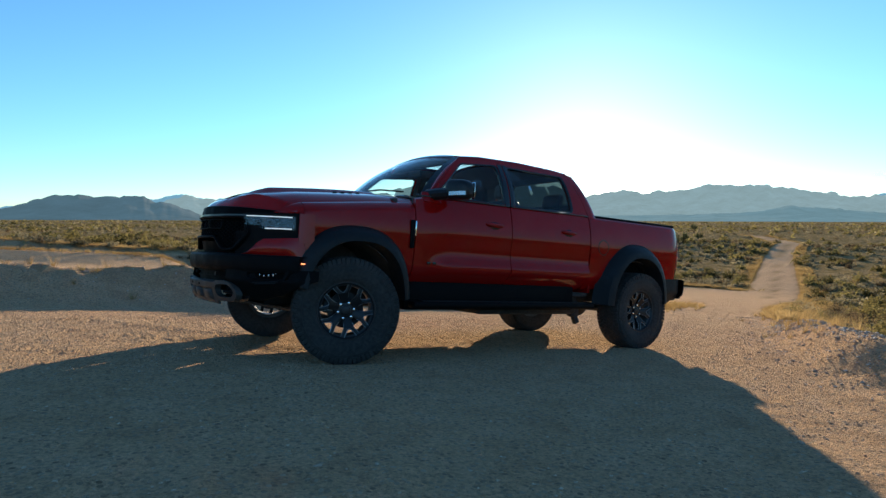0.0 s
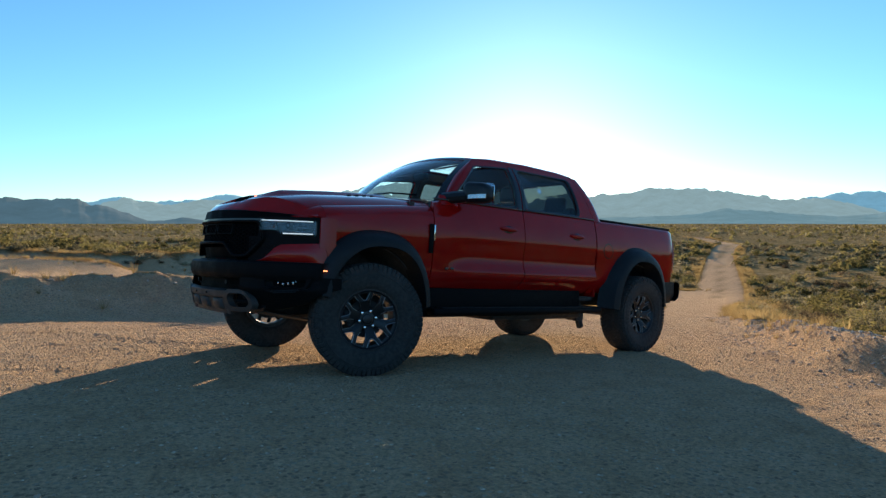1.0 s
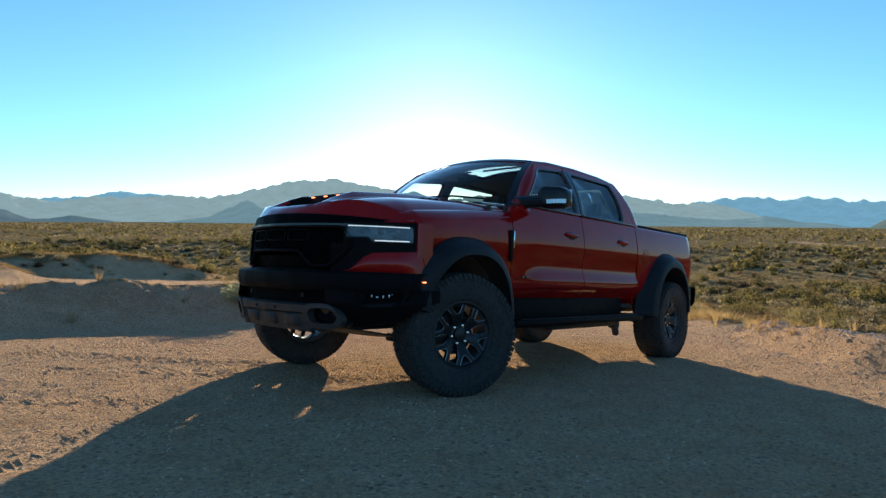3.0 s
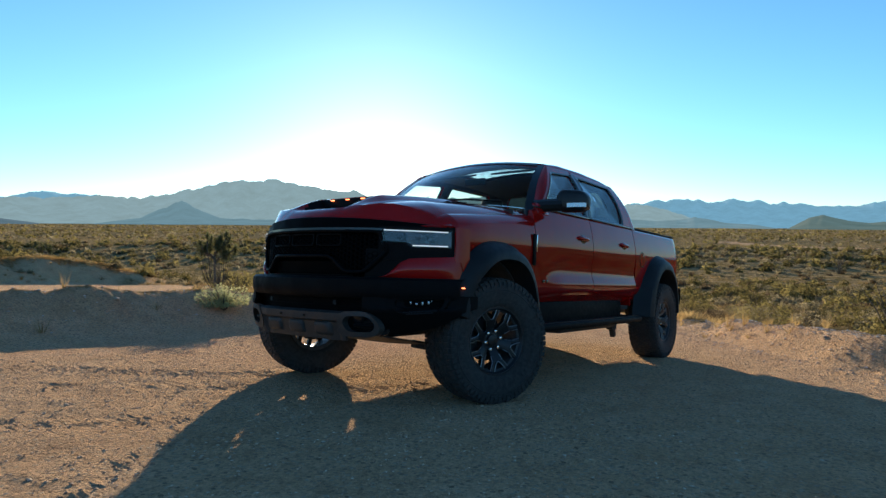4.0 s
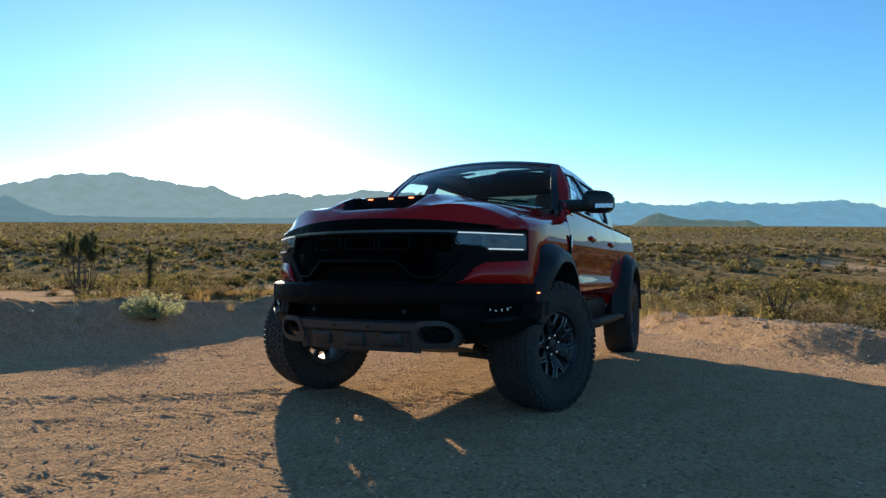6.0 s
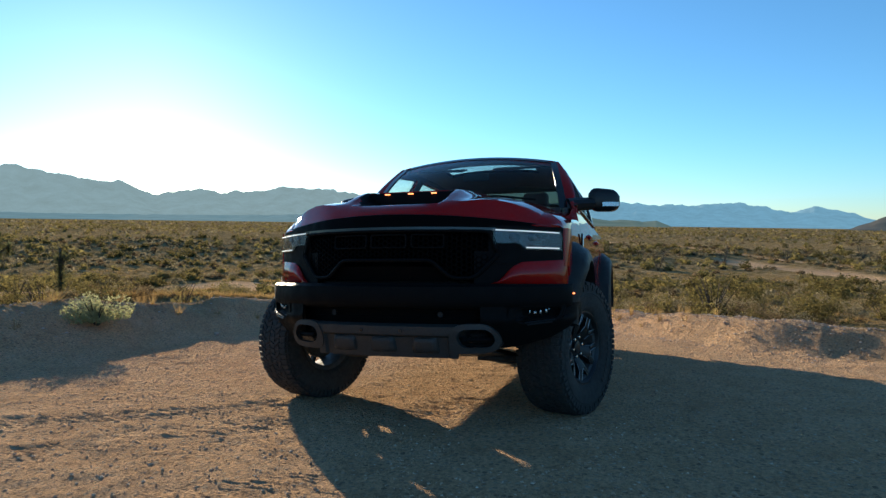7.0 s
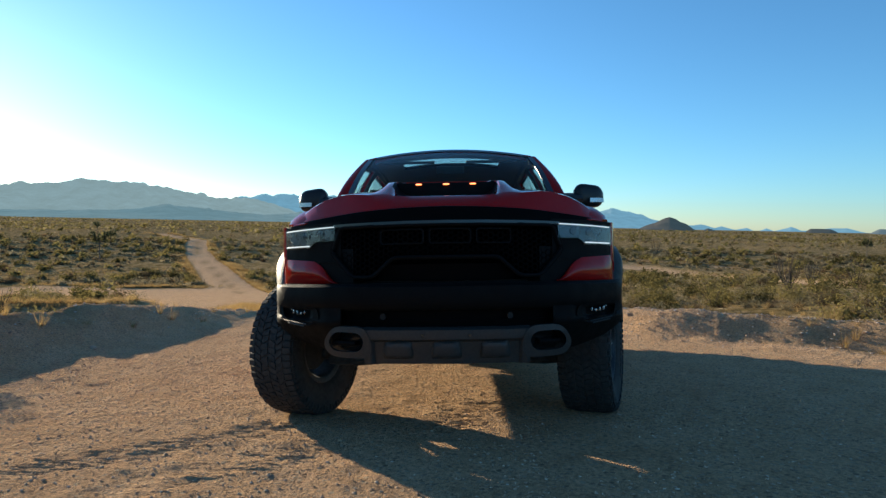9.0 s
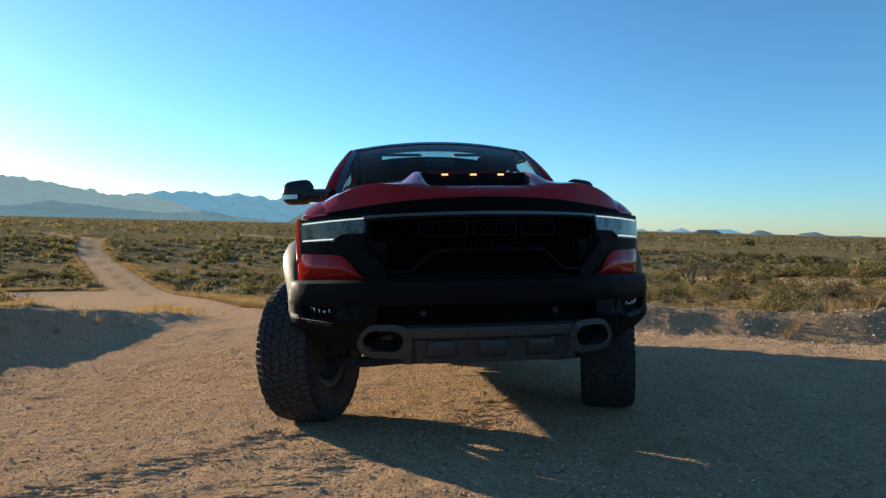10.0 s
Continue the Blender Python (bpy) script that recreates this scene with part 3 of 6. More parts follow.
def joined(*bms):
    out = bmesh.new()
    for b in bms:
        me = bpy.data.meshes.new("piece")
        b.to_mesh(me)
        b.free()
        out.from_mesh(me)
        bpy.data.meshes.remove(me)
    return out


def moved(bm, m):
    bmesh.ops.transform(bm, matrix=m, verts=bm.verts)
    return bm


def tube(points, radius, sides=8, closed=False, flatten=None):
    """A round bar along a line of places."""
    pts = [Vector(p) for p in points]
    rows = []
    n = len(pts)
    for i, p in enumerate(pts):
        a = pts[i - 1] if closed or i else pts[i]
        b = pts[(i + 1) % n] if closed or i < n - 1 else pts[i]
        t = (b - a).normalized()
        u = t.cross(Vector((0, 0, 1)))
        u = u.normalized() if u.length > 1e-4 else Vector((1, 0, 0))
        w = u.cross(t).normalized()
        r = radius[i] if isinstance(radius, (list, tuple)) else radius
        rows.append([p + (u * math.cos(k * math.tau / sides) + w * math.sin(k * math.tau / sides)) * r for k in range(sides)])
    bm = bmesh.new()
    vs = quads(bm, rows, closed_u=closed, closed_v=True)
    if not closed:
        bm.faces.new(vs[0][::-1])
        bm.faces.new(vs[-1])
    bmesh.ops.recalc_face_normals(bm, faces=bm.faces)
    return bm


def disc(radius, depth, at, axis="y", seg=32, bevel=0.0):
    turn = {"y": (90, 0, 0), "x": (0, 90, 0), "z": (0, 0, 0)}[axis]
    bm = bmesh.new()
    bmesh.ops.create_cone(bm, cap_ends=True, segments=seg, radius1=radius, radius2=radius, depth=depth, matrix=pose(*at, *turn))
    if bevel:
        es = [e for e in bm.edges if any(len(f.verts) > 4 for f in e.link_faces)]
        bmesh.ops.bevel(bm, geom=es, offset=bevel, segments=2, profile=0.5, affect="EDGES")
    return bm


def revolve(profile, seg=64, closed=True):
    """A ring about the y axis from (radius, y) places."""
    rows = [[(r * math.cos(a), y, r * math.sin(a)) for r, y in profile] for a in (k * math.tau / seg for k in range(seg))]
    bm = bmesh.new()
    quads(bm, rows, closed_u=True, closed_v=closed)
    bmesh.ops.recalc_face_normals(bm, faces=bm.faces)
    return bm


def resample(loop, n, radius=0.04):
    """n places round a closed loop with its corners rounded."""
    pts = []
    m = len(loop)
    for k in range(m):
        p, a, b = Vector(loop[k]), Vector(loop[k - 1]), Vector(loop[(k + 1) % m])
        ra, rb = min(radius, (a - p).length * 0.45), min(radius, (b - p).length * 0.45)
        s, e = p + (a - p).normalized() * ra, p + (b - p).normalized() * rb
        for u in (0, 0.2, 0.4, 0.6, 0.8, 1):
            pts.append(s * (1 - u) ** 2 + p * 2 * u * (1 - u) + e * u * u)
    d = [0.0]
    for k in range(len(pts)):
        d.append(d[-1] + (pts[(k + 1) % len(pts)] - pts[k]).length)
    out, j = [], 0
    for i in range(n):
        want = d[-1] * i / n
        while d[j + 1] < want:
            j += 1
        u = (want - d[j]) / max(d[j + 1] - d[j], 1e-9)
        out.append(pts[j].lerp(pts[(j + 1) % len(pts)], u))
    return out


def outline(loop, place, n=48, radius=0.04):
    """A loop in (a, b) mapped to space by place(a, b)."""
    return [Vector(place(p.x, p.y)) for p in resample([(a, b, 0) for a, b in loop], n, radius)]


def slab(loop, thick):
    """A flat or curved plate inside a loop of places, thick along a vector."""
    bm = bmesh.new()
    c = sum(loop, Vector()) / len(loop)
    t = Vector(thick)
    rows = [[c.lerp(p, k) for p in loop] for k in (0.35, 0.7, 1.0)]
    a = quads(bm, rows, closed_v=True)
    b = quads(bm, [[p + t for p in r] for r in rows], closed_v=True)
    bm.faces.new(a[0]), bm.faces.new(b[0][::-1])
    n = len(loop)
    for k in range(n):
        bm.faces.new((a[2][k], a[2][(k + 1) % n], b[2][(k + 1) % n], b[2][k]))
    bmesh.ops.recalc_face_normals(bm, faces=bm.faces)
    return bm


def ring(outer, inner, thick):
    """A frame between two loops of as many places, thick along a vector."""
    bm = bmesh.new()
    t = Vector(thick)
    n = len(outer)
    quads(bm, [outer, inner, [p + t for p in inner], [p + t for p in outer]], closed_u=True, closed_v=True)
    bmesh.ops.recalc_face_normals(bm, faces=bm.faces)
    return bm


# ---- the truck's surfaces (metres; x ahead of the front axle, y to the driver's side, z over the ground) ----
_zs = np.arange(0.40, 1.55, 0.005)
_ys = np.interp(_zs, [0.50, 0.60, 0.68, 0.75, 0.79, 0.815, 0.84, 0.87, 0.92, 0.98, 1.04, 1.09, 1.13, 1.18, 1.24, 1.30, 1.38, 1.47], [0.70, 0.775, 0.855, 0.938, 0.984, 0.996, 0.995, 0.984, 0.966, 0.963, 0.970, 0.979, 0.983, 0.982, 0.976, 0.967, 0.950, 0.925])
_ys = np.convolve(np.pad(_ys, 8, mode="edge"), np.hanning(19)[1:-1] / np.hanning(19)[1:-1].sum(), mode="valid")


_flat = np.interp(_zs, [0.50, 0.60, 0.68, 0.75, 0.80, 0.87, 0.92, 0.98, 1.04, 1.09, 1.13, 1.18, 1.24, 1.30, 1.38, 1.47], [0.70, 0.775, 0.855, 0.925, 0.952, 0.962, 0.967, 0.973, 0.979, 0.982, 0.983, 0.982, 0.976, 0.967, 0.950, 0.925])
_flat = np.convolve(np.pad(_flat, 8, mode="edge"), np.hanning(19)[1:-1] / np.hanning(19)[1:-1].sum(), mode="valid")


def side_y(x, z):
    k = min(1, max(0, (-0.66 - x) / 0.42)) if x > -2.87 else 0.0
    k = k * k * (3 - 2 * k)
    y = k * float(np.interp(z, _zs, _ys)) + (1 - k) * float(np.interp(z, _zs, _flat))
    y -= 0.05 * max(0, (x - 0.05) / 0.45) ** 2 * (0.5 if z < 1.0 else 1)
    y -= 0.16 * max(0, (-4.28 - x) / 0.34) ** 2.5
    return y


def arch(x, cx, rx, top, low=0.0):
    u = (x - cx) / rx
    return max(low, 0.43 + (top - 0.43) * max(0, 1 - abs(u) ** 2.6) ** (1 / 2.6)) if abs(u) < 1 else low


def fender_top(x):
    return float(np.interp(x, [-0.76, -0.2, 0.40, 0.62], [1.415, 1.36, 1.295, 1.235]))


def nose_x(y):
    return float(np.interp(abs(y), [0, 0.2, 0.4, 0.5, 0.6, 0.7, 0.8, 0.9, 0.96, 0.985, 1.0], [0.955, 0.935, 0.875, 0.825, 0.76, 0.70, 0.63, 0.54, 0.475, 0.42, 0.34]))


def bumper_x(y):
    return float(np.interp(abs(y), [0, 0.3, 0.5, 0.65, 0.76, 0.85, 0.92, 0.98, 1.015, 1.045, 1.06], [1.0, 0.98, 0.925, 0.845, 0.755, 0.668, 0.60, 0.535, 0.48, 0.39, 0.30]))


def glass_y(z):
    return 0.932 - (z - 1.45) * 0.46 + 0.048 * math.sin(math.pi * min(1, max(0, (z - 1.45) / 0.52)))


def line(a, b, n):
    return [a + (b - a) * k / (n - 1) for k in range(n)]


def screen(u, v):
    """u across (-1 to 1), v from the cowl to the roof."""
    b = Vector((-0.50 - 0.27 * u * u, 0.865 * u, 1.50 - 0.06 * u * u))
    t = Vector((-1.20 - 0.05 * u * u, 0.712 * u, 1.98 - 0.06 * u * u))
    p = b.lerp(t, v)
    return p + Vector((0.026, 0, 0.036)) * math.sin(v * math.pi)


def inner_trim(rows, d, thick=0.008):
    """A dark lining a little way inside a painted pillar or rail."""
    return sheet(np.array([[tuple(p) for p in r] for r in rows]) + np.array(d), thick, (0, -1, 0))


truck = new("pickup_truck")
truck.matrix_world = SITE
tagged(truck, "red crew-cab off-road pickup truck with black flares parked on the dirt", "pickup truck")
AMBER = lamp_material("amber_lamp", (1.0, 0.19, 0.03), 2.2)
DAYLIGHT = lamp_material("white_light_bar", (1.0, 0.98, 0.92), 0.30)
REDLENS = plain("red_lens", (0.35, 0.01, 0.008), 0.15, grain=0.1, scale=50, coat=1.0)
LENS_DARK = plain("signal_silver", (0.45, 0.45, 0.45), 0.25, metal=0.8, grain=0.1, scale=90)
REFLECTOR = plain("lamp_reflector", (0.018, 0.024, 0.03), 0.25, metal=0.2, grain=0.2, scale=90)

for side in (1, -1):
    # front fender
    rows = []
    for x in line(-0.615, 0.40, 40):
        zb = arch(x, -0.05, 0.50, 1.07, 0.55 if x < -0.5 else 0.84)
        zt = fender_top(x) - 0.075
        r = [(x, side_y(x, z), z) for z in line(zb, zt, 22)]
        y1 = r[-1][1]
        r += [(x, y1 + (0.84 - y1) * u, zt + 0.075 * math.sin(u * math.pi / 2) ** 0.9) for u in (0.12, 0.25, 0.4, 0.6, 0.8, 1.0)]
        rows.append(r)
    part("front_fender", flip(sheet(rows, 0.02), side), RED, truck)
    # quarter of the nose over and beside the headlamp
    rows = []
    for x, yy in ((0.405, 0.0), (0.46, -0.012), (0.52, -0.04), (0.575, -0.085), (0.63, -0.15)):
        zt = fender_top(x) - 0.06
        y1 = 0.965 + yy * 1.6
        r = [(x, y1 - 0.006 * k, z) for k, z in enumerate(line(1.185 if x < 0.44 else 1.205, zt, 4))]
        r += [(x, r[-1][1] + (0.84 + yy - r[-1][1]) * u, zt + 0.06 * math.sin(u * math.pi / 2)) for u in (0.2, 0.45, 0.7, 1.0)]
        rows.append(r)
    part("fender_corner", flip(sheet(rows, 0.015), side), RED, truck)
    # doors
    for name, x0, x1, top0, top1 in (("front_door", -0.625, -1.737, 0, 0), ("rear_door", -1.747, -2.862, 0, 0)):
        rows = []
        for x in line(x0, x1, 30):
            zb = 0.60
            if name == "rear_door":
                zb = max(0.60, 0.60 + (-2.70 - x) * 0.5)
            zt = 1.445 if x < -0.76 else 1.418 + (-0.625 - x) * 0.2
            r = [(x, side_y(x, z), z) for z in line(zb, zt, 40)]
            r.append((x, r[-1][1] - 0.03, zt + 0.012))
            rows.append(r)
        door = part(name, flip(sheet(rows, 0.05), side), RED, truck)
        if name == "front_door":
            outer = [(-0.745, 1.448), (-1.205, 1.895), (-1.70, 1.925), (-1.738, 1.448)]
            inner = [(-0.845, 1.478), (-1.200, 1.832), (-1.655, 1.876), (-1.675, 1.474)]
            hx = -1.52
        else:
            outer = [(-1.747, 1.448), (-1.708, 1.925), (-2.665, 1.915), (-2.862, 1.448)]
            inner = [(-1.80, 1.474), (-1.785, 1.876), (-2.58, 1.872), (-2.615, 1.52), (-2.60, 1.476)]
        def on_glass(a, b):
            return (a, glass_y(b), b)
        # the frame's loops start at the same corner, so that they pair up
        n = 64
        o = outline(outer, on_glass, n, 0.03)
        i = outline(inner, on_glass, n, 0.035)
        k = min(range(n), key=lambda q: (i[q] - o[0]).length)
        i = i[k:] + i[:k]
        part("window_frame", flip(ring(o, i, (0, -0.035, 0)), side), RED, door)
        part("frame_lining", flip(ring([q + Vector((0, -0.039, 0)) for q in o], [q + Vector((0, -0.039, 0)) for q in i], (0, -0.01, 0)), side), LINER, door, "dark door lining")
        part("door_lining", flip(box(min(x0, x1) + 0.02, max(x0, x1) - 0.02, 0.845, 0.875, 0.75, 1.44, 0.01), side), LINER, door, "dark door lining")
        c = sum(i, Vector()) / n
        wide = [c + (p - c) * 1.035 + Vector((0, 0.006, 0)) for p in i]
        part("window_seal", flip(ring(wide, [c + (p - c) * 0.97 + Vector((0, 0.003, 0)) for p in i], (0, -0.02, 0)), side), GLOSS, door, "black window seal")
        pane = part("window_pane", flip(slab([p + Vector((0, -0.012, 0)) for p in i], (0, -0.004, 0)), side), GLASS if name == "front_door" else PRIVACY, door, "tinted window glass")
        pane.visible_shadow = False
        b0, b1 = (-1.736, -1.682) if name == "front_door" else (-1.794, -1.749)
        rows = [[(x, glass_y(z) + 0.006, z) for z in line(1.462, 1.895, 6)] for x in line(b0, b1, 3)]
        part("pillar_cover", flip(sheet(rows, 0.005, (0, -1, 0)), side), GLOSS, door, "gloss black pillar cover")
        hx = -1.52 if name == "front_door" else -2.535
        rows = []
        for u in line(-1, 1, 13):
            w = math.sqrt(max(0, 1 - abs(u) ** 3)) + 0.05
            rows.append([(hx + 0.115 * u, 0.978 + 0.026 * w * math.sin(a), 1.255 + 0.022 * w * math.cos(a) + 0.004 * u) for a in line(0.05, math.pi - 0.05, 9)])
        part("handle", flip(sheet(rows, 0.012, (0, -1, 0)), side), RED, door, "body-coloured door handle")
        bm = bmesh.new()
        bmesh.ops.create_uvsphere(bm, u_segments=20, v_segments=10, radius=1, matrix=Matrix.LocRotScale((hx, 0.972, 1.248), None, (0.075, 0.014, 0.04)))
        part("handle_cup", flip(bm, side), GLOSS, door)
        part("sill_trim", flip(box(min(x0, x1) + 0.01, max(x0, x1) - 0.01, 0.925, 0.945, 1.452, 1.466, 0.004), side), GLOSS, door)
    # rear quarter of the cab
    rows = []
    for u in line(0, 1, 8):
        a, b = Vector((-2.668, 0, 1.918)).lerp(Vector((-2.87, 0, 1.445)), u), Vector((-2.79, 0, 1.905)).lerp(Vector((-3.0, 0, 1.445)), u)
        rows.append([(a.x + (b.x - a.x) * v, glass_y(a.z + (b.z - a.z) * v) - 0.06 * max(0, v - 0.6) ** 1.5, a.z + (b.z - a.z) * v) for v in line(0, 1, 8)])
    pillar = part("rear_pillar", flip(sheet(rows, 0.04, (0, -1, 0)), side), RED, truck)
    part("pillar_trim", flip(inner_trim(rows, (0, -0.044, 0)), side), LINER, pillar, "dark cabin lining")
    # windscreen pillar and roof rail
    rows = []
    for v in line(0.0, 1.0, 9):
        e = screen(1.0, v)
        d = Vector((-0.745, 0, 1.448)).lerp(Vector((-1.215, 0, 1.905)), v)
        d.y = glass_y(d.z) + 0.004
        bulge = Vector((0.014, 0.010, 0.012)) * (1 - 0.7 * v)
        rows.append([e - Vector((0, 0.02, 0)), e + bulge * 0.3, e.lerp(d, 0.3) + bulge * 0.9, e.lerp(d, 0.6) + bulge, e.lerp(d, 0.85) + bulge * 0.6, d])
    pillar = part("windscreen_pillar", flip(sheet(rows, 0.016, (-0.5, -0.7, -0.2)), side), RED, truck)
    part("pillar_trim", flip(inner_trim(rows, (-0.010, -0.0145, -0.005)), side), LINER, pillar, "dark cabin lining")
    rows = []
    for x in line(-1.22, -2.72, 20):
        z = float(np.interp(x, [-2.72, -2.5, -2.0, -1.5, -1.22], [1.920, 1.938, 1.950, 1.938, 1.905]))
        rows.append([(x, 0.655, z + 0.024), (x, 0.69, z + 0.017), (x, 0.712, z + 0.002), (x, 0.722, z - 0.02), (x, 0.728, z - 0.045)])
    rail = part("roof_rail", flip(sheet(rows, 0.025, (0, -1, -0.2)), side), RED, truck)
    part("rail_trim", flip(inner_trim(rows, (0, -0.03, -0.012)), side), LINER, rail, "dark cabin lining")
    # cargo box side
    rows = []
    for x in line(-2.878, -4.60, 60):
        zb = max(arch(x, -3.60, 0.49, 1.12, 0.66), 0.80 if x < -4.15 else 0)
        zt = 1.435 - 0.13 * max(0, (-4.40 - x) / 0.20) ** 2.4
        r = [(x, side_y(x, z), z) for z in line(zb, zt, 30)]
        y1 = r[-1][1]
        r += [(x, y1 - 0.035 * (1 - math.cos(u * math.pi / 2)) - 0.05 * u, zt + 0.04 * math.sin(u * math.pi / 2)) for u in (0.25, 0.5, 0.75, 1.0)]
        rows.append(r)
    bed = part("bed_side", flip(sheet(rows, 0.02), side), RED, truck)
    part("bed_rail_cap", flip(box(-4.44, -2.97, 0.80, 0.905, 1.455, 1.485, 0.01), side), BLACK, bed, "black plastic rail cap")
    part("bed_wall", flip(box(-4.55, -2.98, 0.79, 0.81, 0.80, 1.34), side), BLACK, bed)
    if side > 0:
        loop = [Vector((-3.077 + 0.085 * math.cos(a), side_y(-3.08, 1.13 + 0.085 * math.sin(a)) + 0.003, 1.13 + 0.085 * math.sin(a))) for a in (k * math.tau / 36 for k in range(36))]
        c = sum(loop, Vector()) / 36
        part("fuel_door", slab([c + (p - c) * 0.91 for p in loop], (0, -0.012, 0)), RED, bed)
        part("fuel_door_gap", ring(loop, [c + (p - c) * 0.875 for p in loop], (0, -0.01, 0)), GLOSS, bed)
    # tail lamp
    rows = [[(x, side_y(x, z) + 0.006, z) for z in line(0.93, 1.31, 10)] for x in line(-4.47, -4.60, 7)]
    rows += [[(-4.60 - 0.035 * u, side_y(-4.60, z) - 0.02 - 0.10 * u, z) for z in line(0.93, 1.31, 10)] for u in (0.4, 0.8, 1.0)]
    lamp = part("tail_lamp", flip(sheet(rows, 0.03), side), REDLENS, truck, "red tail lamp")
    part("reversing_lens", flip(box(-4.60, -4.545, 0.83, 0.845, 1.02, 1.075, 0.004), side), CHROME, lamp)
    # flares
    for cx, ahead, behind, top, in_ahead, in_behind, in_top, a0, a1, hub in ((-0.05, 0.54, 0.54, 1.135, 0.43, 0.43, 1.005, 11, 175, 0.0), (-3.60, 0.585, 0.58, 1.20, 0.44, 0.45, 1.04, 4, 176, -3.686)):
        rows = []
        for a in line(a0, a1, 52):
            c, s = math.cos(radians(a)), math.sin(radians(a))
            def at(fore, aft, top_):
                e = 0.8 if hub == 0.0 or c < 0 else 1.0
                return cx + (fore if c > 0 else aft) * math.copysign(abs(c) ** e, c), 0.45 + (top_ - 0.45) * math.copysign(abs(s) ** e, s)
            (ox, oz), (ix, iz) = at(ahead, behind, top), at(in_ahead, in_behind, in_top)
            mx, mz = ox + (ix - ox) * 0.45, oz + (iz - oz) * 0.42
            k = min(1, max(0, (a - 20) / 45)) if hub == 0.0 else 1
            lip = 1.045 + 0.053 * k * k * (3 - 2 * k)
            body = max(side_y(ox, oz), 0.90 if hub else 0.985 - 0.02 * (1 - k)) - 0.004
            rows.append([(ox, body, oz), (ox + (mx - ox) * 0.25, body + 0.028, oz + (mz - oz) * 0.2),
                         (mx, lip - 0.025, mz), (mx + (ix - mx) * 0.5, lip - 0.005, mz + (iz - mz) * 0.5), (ix, lip, iz), (ix, lip - 0.013, iz - 0.004), (ix - (ix - cx) * 0.02, 0.90, iz - 0.006)])
        part("wheel_flare", flip(sheet(rows, 0.012), side), FLARE, truck, "matt black wheel-arch flare")
        rows = [[(hub + 0.535 * math.cos(radians(a)), y, 0.45 + 0.56 * math.sin(radians(a))) for y in (0.42, 0.6, 0.8, 0.93)] for a in line(22, 168, 30)]
        part("wheel_well", flip(sheet(rows, 0.01), side), UNDER, truck)
        part("wheel_well_wall", flip(box(hub - 0.52, hub + 0.52, 0.40, 0.42, 0.55, 1.0), side), UNDER, truck)
    # amber side marker, fender vent, badge bars
    part("side_marker", flip(box(0.405, 0.435, 1.016, 1.0275, 0.792, 0.800, 0.002), side), AMBER, truck, "lit amber side marker")
    vent = part("fender_vent", flip(moved(box(-0.022, 0.022, 0.984, 0.996, 0.98, 1.23, 0.006), pose(-0.585, 0, 0, 0, 0, 0)), side), BLACK, truck, "black fender vent with a bright rim")
    part("vent_trim", flip(box(-0.622, -0.608, 0.985, 0.9985, 1.09, 1.225, 0.003), side), CHROME, vent)
    for k in range(4):
        part("badge_bar", flip(box(-0.80 - 0.06 * k, -0.765 - 0.06 * k, 0.955, 0.974, 0.845, 0.868, 0.002), side), GLOSS, truck)
    # side step
    step = part("side_step", flip(box(-2.90, -0.60, 0.93, 1.055, 0.455, 0.515, 0.022, 3), side), BLACK, truck, "black running board")
    part("step_tread", flip(box(-2.80, -0.70, 0.95, 1.035, 0.513, 0.522, 0.003), side), FLARE, step)
    for x in (-0.8, -1.7, -2.6):
        part("step_bracket", flip(tube([(x, 0.5, 0.56), (x, 0.8, 0.50), (x, 0.96, 0.475)], 0.022), side), UNDER, step)
    part("rocker", flip(box(-2.75, -0.60, 0.68, 0.875, 0.425, 0.69, 0.03), side), BLACK, truck)
    # door mirror
    rows = []
    for u in line(0, 1, 12):
        y = 1.015 + 0.245 * u
        k = (1 - abs(2 * u - 1) ** 5) ** 0.5 if 0 < u < 1 else 0.35
        k = max(k, 0.45)
        zc, hz = 1.532 - 0.012 * u, (0.088 + 0.012 * (1 - u)) * k
        xc, hx = -0.93 - 0.06 * u, 0.075 * k
        rows.append([(xc + hx * math.copysign(abs(math.cos(a)) ** 0.6, math.cos(a)), y, zc + hz * math.copysign(abs(math.sin(a)) ** 0.55, math.sin(a))) for a in (q * math.tau / 20 for q in range(20))])
    bm = bmesh.new()
    vs = quads(bm, rows, closed_v=True)
    bm.faces.new(vs[0]), bm.faces.new(vs[-1])
    bmesh.ops.recalc_face_normals(bm, faces=bm.faces)
    mirror = part("door_mirror", flip(bm, side), SATIN, truck, "satin black door mirror")
    part("mirror_arm", flip(tube([(-0.80, 0.86, 1.475), (-0.85, 0.95, 1.487), (-0.91, 1.05, 1.495)], [0.058, 0.055, 0.052], 10), side), SATIN, mirror)
    part("mirror_foot", flip(moved(box(-0.10, 0.09, -0.02, 0.012, -0.045, 0.06, 0.012), pose(-0.80, 0.925, 1.445, 24, 0, 0)), side), RED, mirror, "red mirror foot")
    rows = [[(-0.852 - 0.055 * u - 0.03 * u ** 3, 1.13 + 0.128 * u, 1.482 + 0.017 * v + 0.006 * u) for v in (-1, -0.4, 0.4, 1)] for u in line(0, 1, 8)]
    part("signal_lens", flip(sheet(rows, 0.008, (-1, 0, 0)), side), LENS_DARK, mirror, "silver turn-signal lens")
    part("mirror_glass", flip(box(-1.062, -1.055, 1.05, 1.24, 1.46, 1.60, 0.003), side), CHROME, mirror)

